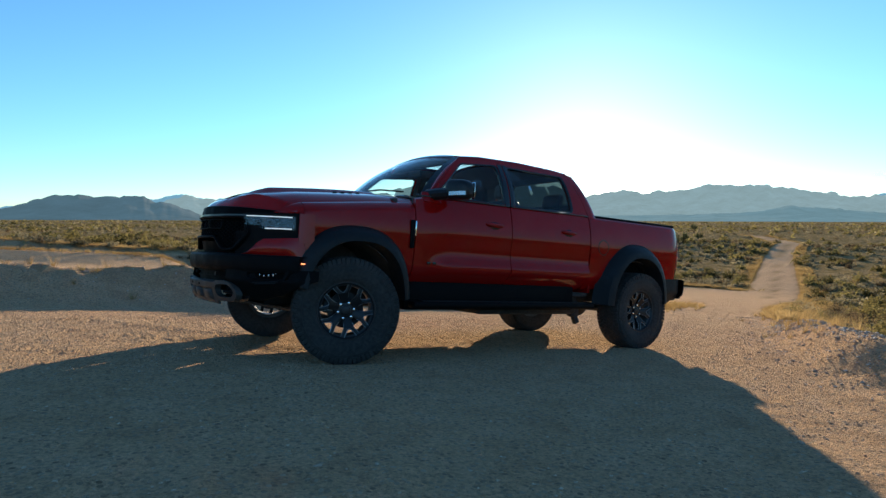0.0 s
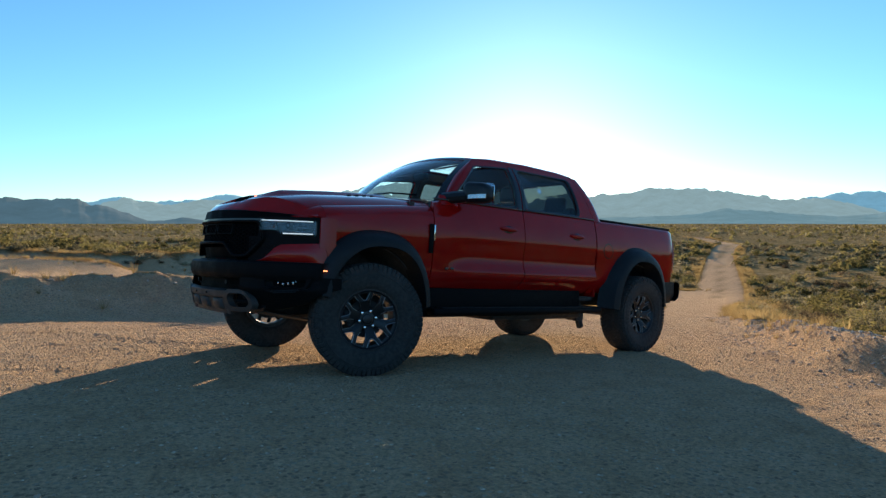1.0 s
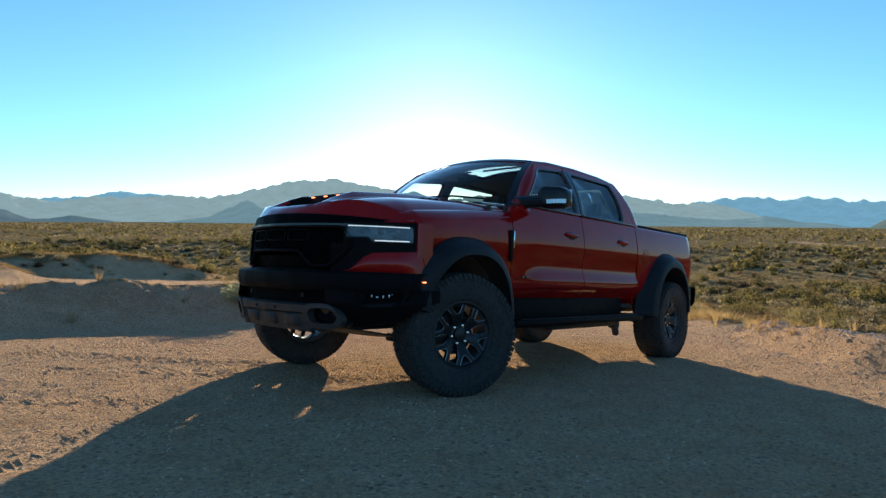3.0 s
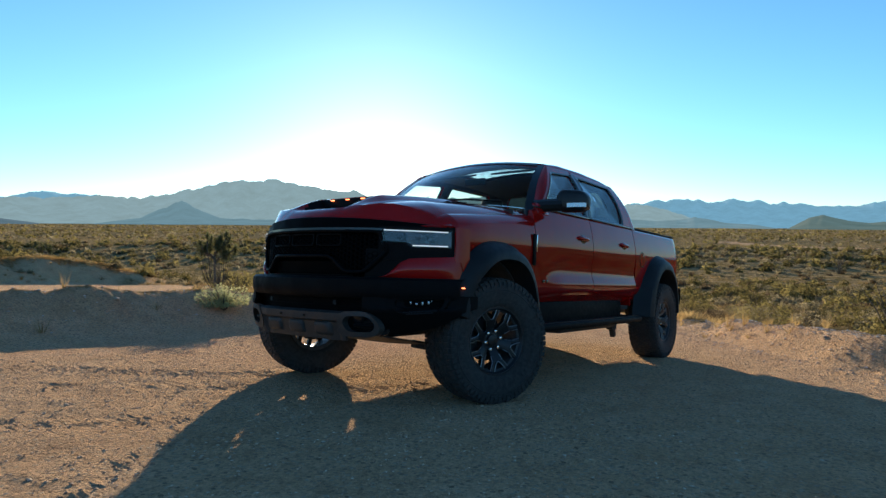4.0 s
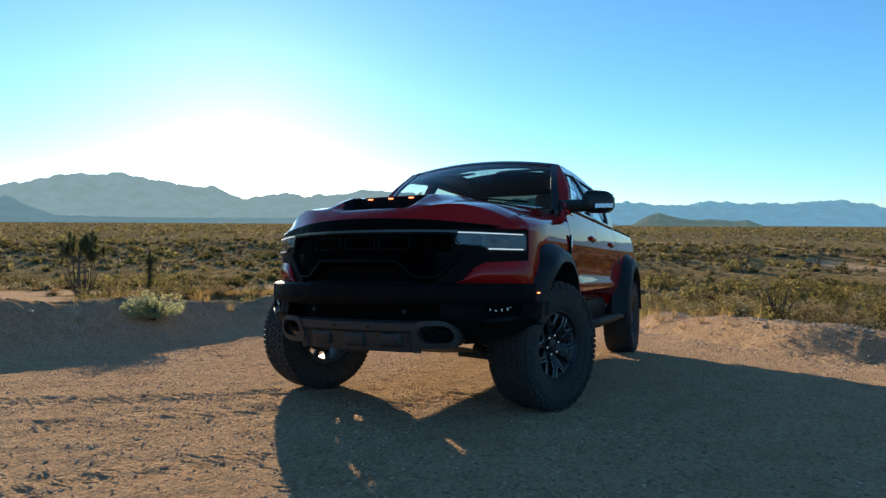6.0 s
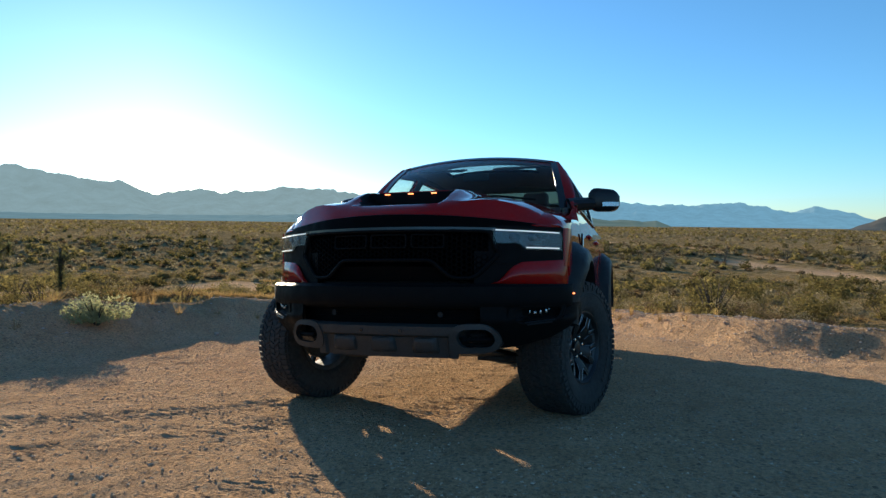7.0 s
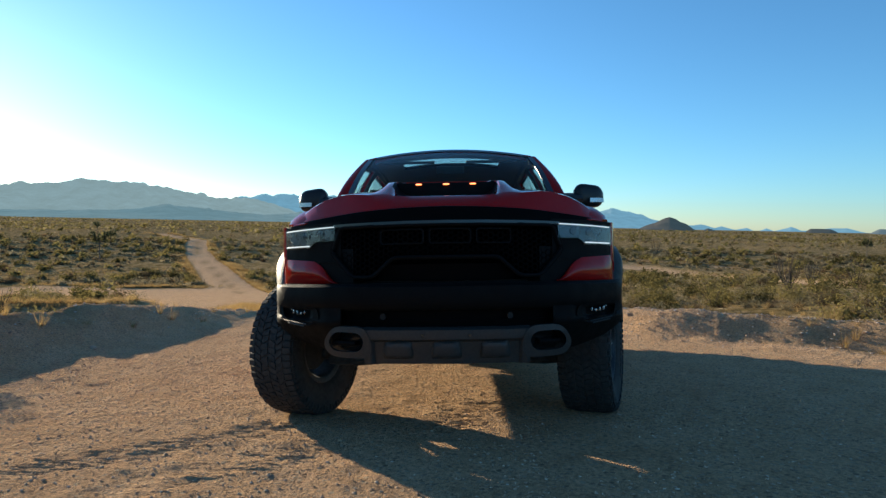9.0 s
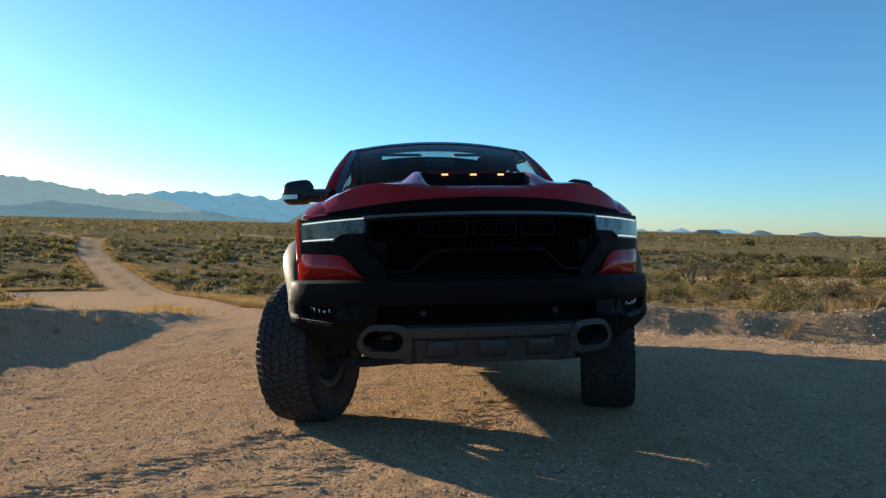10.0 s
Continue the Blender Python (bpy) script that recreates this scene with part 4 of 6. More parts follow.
# ---- bonnet ----
def bonnet_z(x, y):
    """The bonnet's height: a raised middle with an air scoop, flat shoulders, and a lip rolled down to the nose."""
    zb = float(np.interp(x, [-0.46, -0.17, 0.10, 0.37, 0.50, 0.61, 0.75, 0.88], [1.512, 1.500, 1.482, 1.458, 1.445, 1.408, 1.345, 1.285]))
    zs = float(np.interp(x, [-0.46, -0.17, 0.10, 0.35, 0.55, 0.70, 0.88], [1.473, 1.452, 1.432, 1.410, 1.380, 1.352, 1.300]))
    zb = max(zb, zs)
    a = abs(y)
    edge = fender_top(x) - 0.002
    if a < 0.44:
        k = min(1, max(0, (0.415 - a) / 0.09))
        k = k * k * (3 - 2 * k)
        z = zs + (zb - zs) * k
    else:
        u = min(1, (a - 0.44) / 0.40)
        z = zs + (edge - zs) * u ** 2.6
    lip = min(1, max(0, 1 - (nose_x(y) - 0.045 - x) / 0.055))
    z += (1.262 - 0.045 * (a / 0.8) ** 2 - z) * lip * lip * (3 - 2 * lip)
    if a < 0.305 and 0.48 < x < 0.80:
        dip = min(1, max(0, (0.305 - a) / 0.03))
        front = min(1, max(0, (0.80 - x) / 0.20))
        z -= 0.115 * dip * (1 - 0.75 * (a / 0.305) ** 3) * front * min(1, max(0, (x - 0.48) / 0.012))
    return z


xs = [-0.46, -0.40, -0.3, -0.2, -0.1, 0, 0.1, 0.2, 0.3, 0.38, 0.44, 0.478, 0.492, 0.52, 0.56, 0.60, 0.64, 0.68, 0.72, 0.745, 0.77, 0.80]
ys = [-0.84, -0.82, -0.80, -0.77, -0.74, -0.71, -0.68, -0.60, -0.52, -0.46, -0.42, -0.38, -0.34, -0.32, -0.305, -0.295, -0.285, -0.27, -0.24, -0.18, -0.12, -0.06]
ys = ys + [0.0] + [-y for y in ys[::-1]]
rows = []
for x in xs + [0.84, 0.87, 0.885]:
    r = []
    for y in ys:
        f = (nose_x(y) - 0.032) / 0.885
        xx = x * f if x > 0 else x - 0.25 * (abs(y) / 0.84) ** 2 * min(1, -x / 0.46)
        z = bonnet_z(xx, y) - {0.87: 0.006, 0.885: 0.03}.get(x, 0)
        r.append((xx, y, z))
    rows.append(r)
bonnet = part("bonnet", sheet(rows, 0.02, (0, 0, -1)), RED, truck, limit=28)
bonnet.data.materials.append(BLACK)
for q in bonnet.data.polygons:
    x, y, z = q.center
    if abs(y) < 0.30 and 0.482 < x < 0.79 and z > 1.25:
        rim = 0.115 * (1 - 0.75 * (abs(y) / 0.305) ** 3) * min(1, max(0, (0.80 - x) / 0.20))
        q.material_index = 1 if rim > 0.03 else 0
part("scoop_mouth", box(0.493, 0.499, -0.292, 0.292, 1.325, 1.438, 0.002), BLACK, bonnet, "black air-scoop mouth")
part("scoop_floor", moved(box(-0.085, 0.085, -0.25, 0.25, -0.003, 0.003, 0.002), pose(0.59, 0, 1.331, 0, -2, 0)), BLACK, bonnet)
for y in (0.157, 0.0, -0.162):
    part("clearance_lamp", box(0.4985, 0.512, y - 0.018, y + 0.018, 1.4235, 1.431, 0.003), AMBER, bonnet, "lit amber clearance lamp")
for side in (1, -1):
    for k in range(4):
        x = -0.02 - 0.075 * k
        part("bonnet_vent", flip(moved(box(-0.018, 0.018, -0.05, 0.05, -0.006, 0.003, 0.003), pose(x, 0.50, bonnet_z(x, 0.50) - 0.0015, 10, 4, 8)), side), BLACK, bonnet, "black bonnet vent slat")
rows = [[(-0.47 - 0.29 * (abs(y) / 0.82) ** 2 - 0.07 * v, y, 1.492 - 0.055 * (abs(y) / 0.82) ** 2 - 0.01 * v) for v in (0, 0.5, 1)] for y in line(-0.82, 0.82, 25)]
part("cowl", sheet(rows, 0.03, (0, 0, -1)), BLACK, truck, "black windscreen cowl")
for y0 in (0.62, -0.05):
    part("wiper", tube([(-0.62 - 0.1 * abs(y0), y0, 1.515), (-0.60, y0 - 0.3, 1.545), (-0.575, y0 - 0.56, 1.545)], 0.009, 6), BLACK, truck)

# ---- windscreen, roof, rear window ----
rows = [[screen(u, v) for v in line(0.02, 0.98, 10)] for u in line(-0.97, 0.97, 25)]
wind = part("windscreen", sheet(rows, 0.005), SCREEN, truck, "tinted windscreen")
wind.visible_shadow = False
band = [[screen(u, v) + Vector((0.003, 0, 0.004)) for v in line(0.93, 1.0, 3)] for u in line(-0.99, 0.99, 25)]
part("windscreen_band", sheet(band, 0.004), GLOSS, wind, "black sunband")
for side in (1, -1):
    band = [[screen(side * u, v) + Vector((0.003, 0, 0.004)) for v in line(0.0, 0.99, 8)] for u in line(0.93, 1.0, 4)]
    part("windscreen_band", sheet(band, 0.004), GLOSS, wind, "black glass edge")
rows = []
for x in line(-1.20, -2.745, 24):
    zc = float(np.interp(x, [-2.745, -2.65, -2.4, -2.0, -1.6, -1.35, -1.20], [1.955, 1.98, 2.0, 2.016, 2.015, 2.005, 1.98]))
    rows.append([(x + (0.05 * (1 - (y / 0.66) ** 2) if x > -1.25 else 0) - 0.05, y, zc - 0.07 * (abs(y) / 0.66) ** 2.2) for y in line(-0.665, 0.665, 21)])
def with_hole(bm):
    """Cuts the sunroof's opening out of a roof panel."""
    hole = [f for f in bm.faces if -2.02 < f.calc_center_median().x < -1.53 and abs(f.calc_center_median().y) < 0.47 and abs(f.normal.z) > 0.5]
    bmesh.ops.delete(bm, geom=hole, context="FACES")
    return bm


roof = part("roof", with_hole(sheet(rows, 0.03, (0, 0, -1))), RED, truck)
part("headliner", with_hole(sheet(np.array(rows) + np.array((0, 0, -0.034)), 0.008, (0, 0, -1))), LINER, roof, "dark roof lining")
rows = [[(x, y, float(np.interp(x + 0.05, [-2.745, -2.65, -2.4, -2.0, -1.6, -1.35, -1.20], [1.955, 1.98, 2.0, 2.016, 2.015, 2.005, 1.98])) - 0.012 - 0.07 * (abs(y) / 0.66) ** 2.2) for y in line(-0.50, 0.50, 9)] for x in line(-1.49, -2.07, 9)]
pane = part("sunroof_pane", sheet(rows, 0.005, (0, 0, -1)), GLASS, roof, "tinted glass sunroof")
pane.visible_shadow = False
o = outline([(-0.70, 1.93), (0.70, 1.93), (0.885, 1.44), (-0.885, 1.44)], lambda a, b: (-2.765 - (1.93 - b) * 0.47 - 0.03 * a * a * -1, a, b), 64, 0.05)
i = outline([(-0.58, 1.87), (0.58, 1.87), (0.70, 1.53), (-0.70, 1.53)], lambda a, b: (-2.765 - (1.93 - b) * 0.47 + 0.03 * a * a, a, b), 64, 0.05)
back = part("cab_back", ring(o, i, (0.03, 0, 0)), RED, truck)
part("back_lining", ring([q + Vector((0.034, 0, 0)) for q in o], [q + Vector((0.034, 0, 0)) for q in i], (0.01, 0, 0)), LINER, back, "dark cabin lining")
pane = part("rear_window", slab([p + Vector((0.012, 0, 0)) for p in i], (0.004, 0, 0)), REAR, back, "dark tinted rear window")
pane.visible_shadow = False
part("cab_back_wall", box(-2.99, -2.96, -0.88, 0.88, 0.62, 1.445), RED, truck)

# ---- cargo box ----
part("bed_floor", box(-4.56, -2.98, -0.80, 0.80, 0.78, 0.81), BLACK, truck)
part("bed_front", box(-3.02, -2.985, -0.80, 0.80, 0.80, 1.465), RED, truck)
gate = part("tailgate", box(-4.63, -4.56, -0.79, 0.79, 0.82, 1.40, 0.03), RED, truck)
part("gate_handle", box(-4.655, -4.62, -0.13, 0.13, 1.20, 1.30, 0.01), BLACK, gate)
rows = []
for y in line(-0.955, 0.955, 33):
    x = -4.79 + 0.17 * (abs(y) / 0.955) ** 5
    rows.append([(x + 0.06, y, 0.82), (x, y, 0.80), (x, y, 0.70), (x + 0.02, y, 0.63), (x + 0.10, y, 0.58), (x + 0.17, y, 0.60)])
part("rear_bumper", sheet(rows, 0.02, (1, 0, 0)), BLACK, truck, "dark rear bumper")
for side in (1, -1):
    rows = []
    for x in line(-4.16, -4.70, 12):
        y = 0.955 - 0.16 * max(0, (-4.40 - x) / 0.30) ** 2.2
        low = 0.555 + 0.05 * max(0, (x + 4.30) / 0.14)
        rows.append([(x, y - 0.05 * max(0, (0.66 - z) / 0.1) ** 1.5, z) for z in line(low, 0.815, 9)])
    part("rear_bumper_end", flip(sheet(rows, 0.02, (0, -1, 0)), side), FLARE, truck, "dark end of the rear bumper")
part("hitch", box(-4.84, -4.60, -0.045, 0.045, 0.52, 0.60, 0.006), UNDER, truck)
for side in (1, -1):
    part("exhaust_tip", tube([(-4.45, 0.62 * side, 0.57), (-4.62, 0.64 * side, 0.565), (-4.72, 0.645 * side, 0.56)], 0.05, 14), UNDER, truck, "black exhaust tip")

# ---- nose ----
rows = [[(nose_x(y) - 0.012 - 0.02 * v - 0.045 * (v > 0.99), y, 1.172 + v * (1.262 - 0.045 * (abs(y) / 0.8) ** 2 - 1.172)) for v in (0, 0.3, 0.6, 0.85, 1.0)] for y in line(-0.93, 0.93, 51)]
part("grille_header", sheet(rows, 0.03, (-1, 0, 0)), GRILLE, truck, "black strip over the grille")
rows = [[(nose_x(y) + 0.004, y, z) for z in (1.160, 1.175)] for y in line(-0.62, 0.62, 31)]
part("header_trim", sheet(rows, 0.02, (-1, 0, 0)), GLOSS, truck)
FRAME = [(-0.58, 1.155), (0.58, 1.155), (0.625, 1.02), (0.50, 0.885), (0.385, 0.885), (0.275, 0.985), (-0.275, 0.985), (-0.385, 0.885), (-0.50, 0.885), (-0.625, 1.02)]


def face(a, b, off=0.0):
    return (nose_x(a) + off - 0.06 * max(0, b - 1.0), a, b)


grille = part("grille", slab(outline([(-0.6, 1.16), (0.6, 1.16), (0.64, 1.02), (0.5, 0.87), (-0.5, 0.87), (-0.64, 1.02)], lambda a, b: face(a, b, -0.075), 60, 0.02), (-0.01, 0, 0)), GRILLE, truck, "black honeycomb grille")
fr = outline(FRAME, lambda a, b: face(a, b, 0.004), 120, 0.025)
c0 = Vector((0.9, 0, 1.03))
part("grille_frame", tube([p for p in fr], 0.011, 8, closed=True), BLACK, grille, "satin grey-black grille surround")
bm = bmesh.new()
quads(bm, [fr, [p + Vector((-0.085, 0, 0)) for p in fr], [p + Vector((-0.085, 0, 0)) + Vector((0, (p - c0).y * 0.03, (p - c0).z * 0.03)) for p in fr], [p + Vector((0, (p - c0).y * 0.03, (p - c0).z * 0.03)) for p in fr]], closed_u=True, closed_v=True)
bmesh.ops.recalc_face_normals(bm, faces=bm.faces)
part("surround_wall", bm, BLACK, grille, "deep black wall of the grille opening")
bm = bmesh.new()
def cell(bm, y, z, r):
    loop = [(y + r * 0.98 * math.cos(radians(60 * k)), z + r * 0.98 * math.sin(radians(60 * k))) for k in range(6)]
    small = [(y + r * 0.72 * math.cos(radians(60 * k)), z + r * 0.72 * math.sin(radians(60 * k))) for k in range(6)]
    quads(bm, [[face(a, b, -0.028) for a, b in loop], [face(a, b, -0.018) for a, b in loop], [face(a, b, -0.020) for a, b in small], [face(a, b, -0.055) for a, b in small]], closed_v=True)
r = 0.0175
for k in range(-42, 43):
    for m in range(0, 14):
        y, z = k * r * 1.5, 0.90 + (m + 0.5 * (k % 2)) * r * 1.732
        ay = abs(y)
        if z < 1.135 and ay < 0.60 - 0.45 * max(0, abs(z - 1.02) - 0.05) and not (ay < 0.30 and z < 1.0) and not (0.3 <= ay < 0.40 and z < 1.0 - (ay - 0.29) * 0.9) and not (ay > 0.49 and z < 0.885 + (ay - 0.49) * 1.15):
            cell(bm, y, z, r)
part("grille_mesh", bm, GRILLE, grille, "honeycomb mesh")
# the maker's lettering on the grille, as plain outlined plates
for y0, y1 in ((0.345, 0.16), (0.135, -0.085), (-0.11, -0.345)):
    lo = outline([(y0, 1.055), (y1, 1.055), (y1, 1.135), (y0, 1.135)], lambda a, b: face(a, b, 0.0), 40, 0.012)
    cc = sum(lo, Vector()) / 40
    plate = part("badge_plate", ring(lo, [Vector((p.x, cc.y + (p.y - cc.y) * 0.93, cc.z + (p.z - cc.z) * 0.84)) for p in lo], (-0.03, 0, 0)), BLACK, grille, "dark raised badge plate")
# lower intake under the raised middle of the frame
rows = [[(nose_x(y) - 0.05 + 0.02 * v, y, 0.865 + 0.085 * v) for v in (0, 0.5, 1)] for y in line(-0.36, 0.36, 19)]
part("lower_intake", sheet(rows, 0.02, (-1, 0, 0)), GRILLE, truck)
rows = [[(nose_x(y) + 0.0, y, z) for z in (0.838, 0.86)] for y in line(-0.42, 0.42, 21)]
part("intake_lip", sheet(rows, 0.04, (-1, 0, 0)), BLACK, truck)

for side in (1, -1):
    # headlamp
    def on_nose(off):
        return lambda a, b: (nose_x(a) + off, a, b)
    rows = [[(nose_x(y) - 0.012, y, 0.97 + (1.19 - 0.97) * v) for v in line(0, 1, 8)] for y in line(0.575, 0.970, 16)]
    bezel = part("headlamp", flip(sheet(rows, 0.04, (-1, 0, 0)), side), BLACK, truck, "headlamp in a black housing")
    rows = [[(nose_x(y) - 0.004, y, (1.165 - 0.02 * (y - 0.6)) * v + (1 - v) * (1.092 if y < 0.735 else 1.092 - 0.032 * min(1, (y - 0.735) / 0.04))) for v in line(0, 1, 5)] for y in line(0.612, 0.955, 18)]
    part("reflector", flip(sheet(rows, 0.006, (-1, 0, 0)), side), REFLECTOR, bezel, "dark headlamp reflector")
    for y in (0.70, 0.80):
        part("projector", flip(moved(disc(0.024, 0.008, (0, 0, 0), "x", 20, 0.003), pose(nose_x(y) - 0.002, y, 1.125, 0, 0, 28)), side), REFLECTOR, bezel)
    rows = [[(nose_x(y) + 0.016, y, (1.172 - 0.02 * (y - 0.6)) * v + (1 - v) * (1.086 if y < 0.735 else 1.086 - 0.034 * min(1, (y - 0.735) / 0.04))) for v in line(0, 1, 5)] for y in line(0.606, 0.962, 20)]
    lens = part("lens", flip(sheet(rows, 0.004, (-1, 0, 0)), side), CLEAR, bezel, "clear headlamp lens")
    lens.visible_shadow = False
    part("light_bar", flip(tube([(nose_x(y) + 0.008, y, 1.163 - 0.02 * (y - 0.6)) for y in line(0.615, 0.945, 14)], 0.0036, 6), side), DAYLIGHT, bezel, "lit white running light")
    part("light_bar", flip(tube([(nose_x(y) + 0.008, y, 1.064) for y in line(0.775, 0.945, 9)], 0.0042, 6), side), DAYLIGHT, bezel, "lit white running light")
    part("turn_lens", flip(box(0.455, 0.475, 0.925, 0.945, 1.10, 1.145, 0.004), side), plain("amber_lens", (0.5, 0.16, 0.04), 0.2, grain=0.2, scale=120) if side > 0 else bpy.data.materials["amber_lens"], bezel, "amber turn lens")
    # painted cheek under the headlamp, wrapping to the flare
    rows = []
    for y in line(0.592, 0.985, 26):
        top = float(np.interp(y, [0.592, 0.63, 0.70, 0.75, 0.985], [0.856, 0.872, 0.952, 0.980, 0.998]))
        rows.append([(nose_x(y) + 0.02 * math.sin(v * math.pi) * min(1, (0.985 - y) / 0.08) - 0.01 * v, y, 0.852 + (top - 0.852) * v) for v in line(0, 1, 8)])
    rows.append([(0.33, 1.0, 0.852 + (0.998 - 0.852) * v) for v in line(0, 1, 8)])
    part("lower_cheek", flip(sheet(rows, 0.008, (-1, 0, 0)), side), RED, truck, "red panel under the headlamp")
    # dark fillet between cheek and grille
    rows = [[(nose_x(y) - 0.02, y, z) for z in line(0.85, 1.04, 4)] for y in line(0.50, 0.72, 8)]
    part("cheek_filler", flip(sheet(rows, 0.03, (-1, 0, 0)), side), BLACK, truck)
    # side return from the cheek and lamp back to the fender
    rows = [[(x, y + 0.002, z) for z in line(0.85 if x < 0.4 else 0.96, 1.19, 8)] for x, y in ((0.33, 1.0), (0.37, 0.997), (0.41, 0.990), (0.435, 0.981), (0.450, 0.972))]
    part("fender_front", flip(sheet(rows, 0.02, (0, -1, 0)), side), RED, truck)

# ---- front bumper ----
rows = []
for y in line(-1.018, 1.018, 71):
    x = bumper_x(y)
    a = abs(y)
    rows.append([(x - 0.07, y, 0.853), (x - 0.025, y, 0.850), (x - 0.004, y, 0.835), (x, y, 0.795), (x - 0.003, y, 0.755), (x - 0.014, y, 0.725), (x - 0.03, y, 0.713), (x - 0.06, y, 0.708)])
bumper = part("front_bumper", sheet(rows, 0.02, (-1, 0, 0)), BLACK, truck, "black steel front bumper")
part("bumper_intake", sheet([[(bumper_x(y) - 0.10, y, z) for z in (0.60, 0.68, 0.745)] for y in line(-0.60, 0.60, 25)], 0.02, (-1, 0, 0)), GRILLE, bumper, "black intake slot")
for z in (0.655, 0.70):
    part("intake_slat", sheet([[(bumper_x(y) - 0.085, y, z + q) for q in (-0.006, 0.006)] for y in line(-0.56, 0.56, 21)], 0.02, (-1, 0, 0)), GRILLE, bumper)
for y in (0.33, -0.33):
    part("parking_sensor", moved(disc(0.016, 0.01, (0, 0, 0), "x", 14), pose(bumper_x(y) - 0.07, y, 0.68, 0, 0, 10 if y > 0 else -10)), FLARE, bumper)
for side in (1, -1):
    rows = []
    for y in line(0.555, 1.055, 26):
        x = bumper_x(y)
        low = float(np.interp(y, [0.555, 0.62, 0.70, 0.80, 0.90, 1.0, 1.055], [0.62, 0.48, 0.485, 0.51, 0.54, 0.60, 0.66]))
        rec = math.exp(-((y - 0.85) / 0.135) ** 4)
        rows.append([(x - 0.014 - (0.045 * rec if 0.66 < z < 0.735 else 0) + 0.008 * math.exp(-((z - 0.645) / 0.02) ** 2) - 0.20 * max(0, (0.65 - z) / 0.2) ** 1.4, y, z) for z in line(low, 0.742, 16)])
    part("bumper_corner", flip(sheet(rows, 0.02, (-1, 0, 0)), side), BLACK, bumper, "black bumper corner")
    rows = [[(bumper_x(y) - 0.05, y, z) for z in (0.668, 0.70, 0.728)] for y in line(0.735, 0.955, 12)]
    fog = part("fog_lamp", flip(sheet(rows, 0.01, (-1, 0, 0)), side), GRILLE, bumper, "recessed fog lamp")
    o = outline([(0.69, 0.655), (0.78, 0.618), (0.955, 0.640), (0.992, 0.736), (0.70, 0.722)], lambda a, b: (bumper_x(a) - 0.011, a, b), 48, 0.025)
    i = outline([(0.728, 0.668), (0.785, 0.645), (0.945, 0.660), (0.966, 0.722), (0.728, 0.712)], lambda a, b: (bumper_x(a) - 0.016, a, b), 48, 0.02)
    part("fog_bezel", flip(ring(o, i, (-0.03, 0, 0)), side), BLACK, fog)
    for y, h, w, z in ((0.795, 0.009, 0.004, 0.694), (0.822, 0.006, 0.008, 0.688), (0.850, 0.010, 0.005, 0.692), (0.878, 0.011, 0.006, 0.697), (0.892, 0.005, 0.003, 0.708)):
        part("fog_reflector", flip(moved(box(-0.006, 0.006, -w, w, -h, h, 0.002), pose(bumper_x(y) - 0.040, y, z, 0, 0, 42)), side), LENS_DARK, fog, "bright lamp facet")
    for z, y0, y1 in ((0.634, 0.775, 0.93), (0.622, 0.79, 0.915)):
        part("fog_louvre", flip(tube([(bumper_x(y) - 0.008, y, z + 0.10 * (y - 0.80)) for y in line(y0, y1, 6)], 0.005, 6), side), FLARE, fog)
# skid plate with tow-hook eyes
def skid_x(y, z):
    hollow = min(1, max(0, (0.566 - z) / 0.016)) * min(1, max(0, (0.392 - abs(y)) / 0.02))
    return bumper_x(y) - 0.012 - 0.20 * max(0, (0.60 - z)) ** 1.15 / 0.55 - 0.028 * hollow


rows = [[(skid_x(y, z) - 0.03 * (z > 0.613), y, z) for z in (0.627, 0.613, 0.585, 0.566, 0.558, 0.55, 0.53, 0.49, 0.455, 0.435)] for y in line(-0.43, 0.43, 61)]
skid = part("skid_plate", sheet(rows, 0.02, (-1, 0, 0)), SKID, truck, "grey front skid plate")
for y in (-0.25, 0.0, 0.25):
    rows = []
    for u in line(-1, 1, 13):
        r = []
        for v in line(-1, 1, 9):
            yy, zz = y + (0.085 - 0.010 * (v + 1) / 2) * u, 0.508 + 0.048 * v
            k = max(0, 1 - (abs(u) ** 3.5 + abs(v) ** 3.5))
            r.append((skid_x(yy, zz) - 0.006 + 0.034 * k ** 0.4, yy, zz))
        rows.append(r)
    bm = sheet(rows, 0.02, (-1, 0, 0))
    part("skid_pad", bm, SKID, skid)
for y in (-0.12, 0.12):
    part("bolt", moved(disc(0.009, 0.01, (0, 0, 0), "x", 10), pose(skid_x(y, 0.585) + 0.004, y, 0.588)), GLOSS, skid)
for side in (1, -1):
    o = outline([(0.40, 0.462), (0.625, 0.466), (0.668, 0.535), (0.605, 0.632), (0.42, 0.630), (0.385, 0.545)], lambda a, b: (skid_x(a, b) + 0.006, a, b), 56, 0.06)
    i = outline([(0.455, 0.496), (0.605, 0.498), (0.636, 0.545), (0.595, 0.602), (0.455, 0.600), (0.425, 0.552)], lambda a, b: (skid_x(a, b) + 0.006, a, b), 56, 0.035)
    eye = part("tow_eye", flip(ring(o, i, (-0.05, 0, 0)), side), SKID, skid, "grey tow-hook surround")
    part("eye_recess", flip(slab([p + Vector((-0.10, 0, 0)) for p in o], (-0.01, 0, 0)), side), GLOSS, eye)
    part("tow_hook", flip(tube([(bumper_x(0.5) - 0.12, 0.48, 0.535), (bumper_x(0.5) - 0.06, 0.49, 0.54), (bumper_x(0.55) - 0.05, 0.55, 0.54), (bumper_x(0.6) - 0.06, 0.60, 0.54), (bumper_x(0.6) - 0.12, 0.61, 0.535)], 0.014, 8), side), BLACK, eye, "black tow hook")
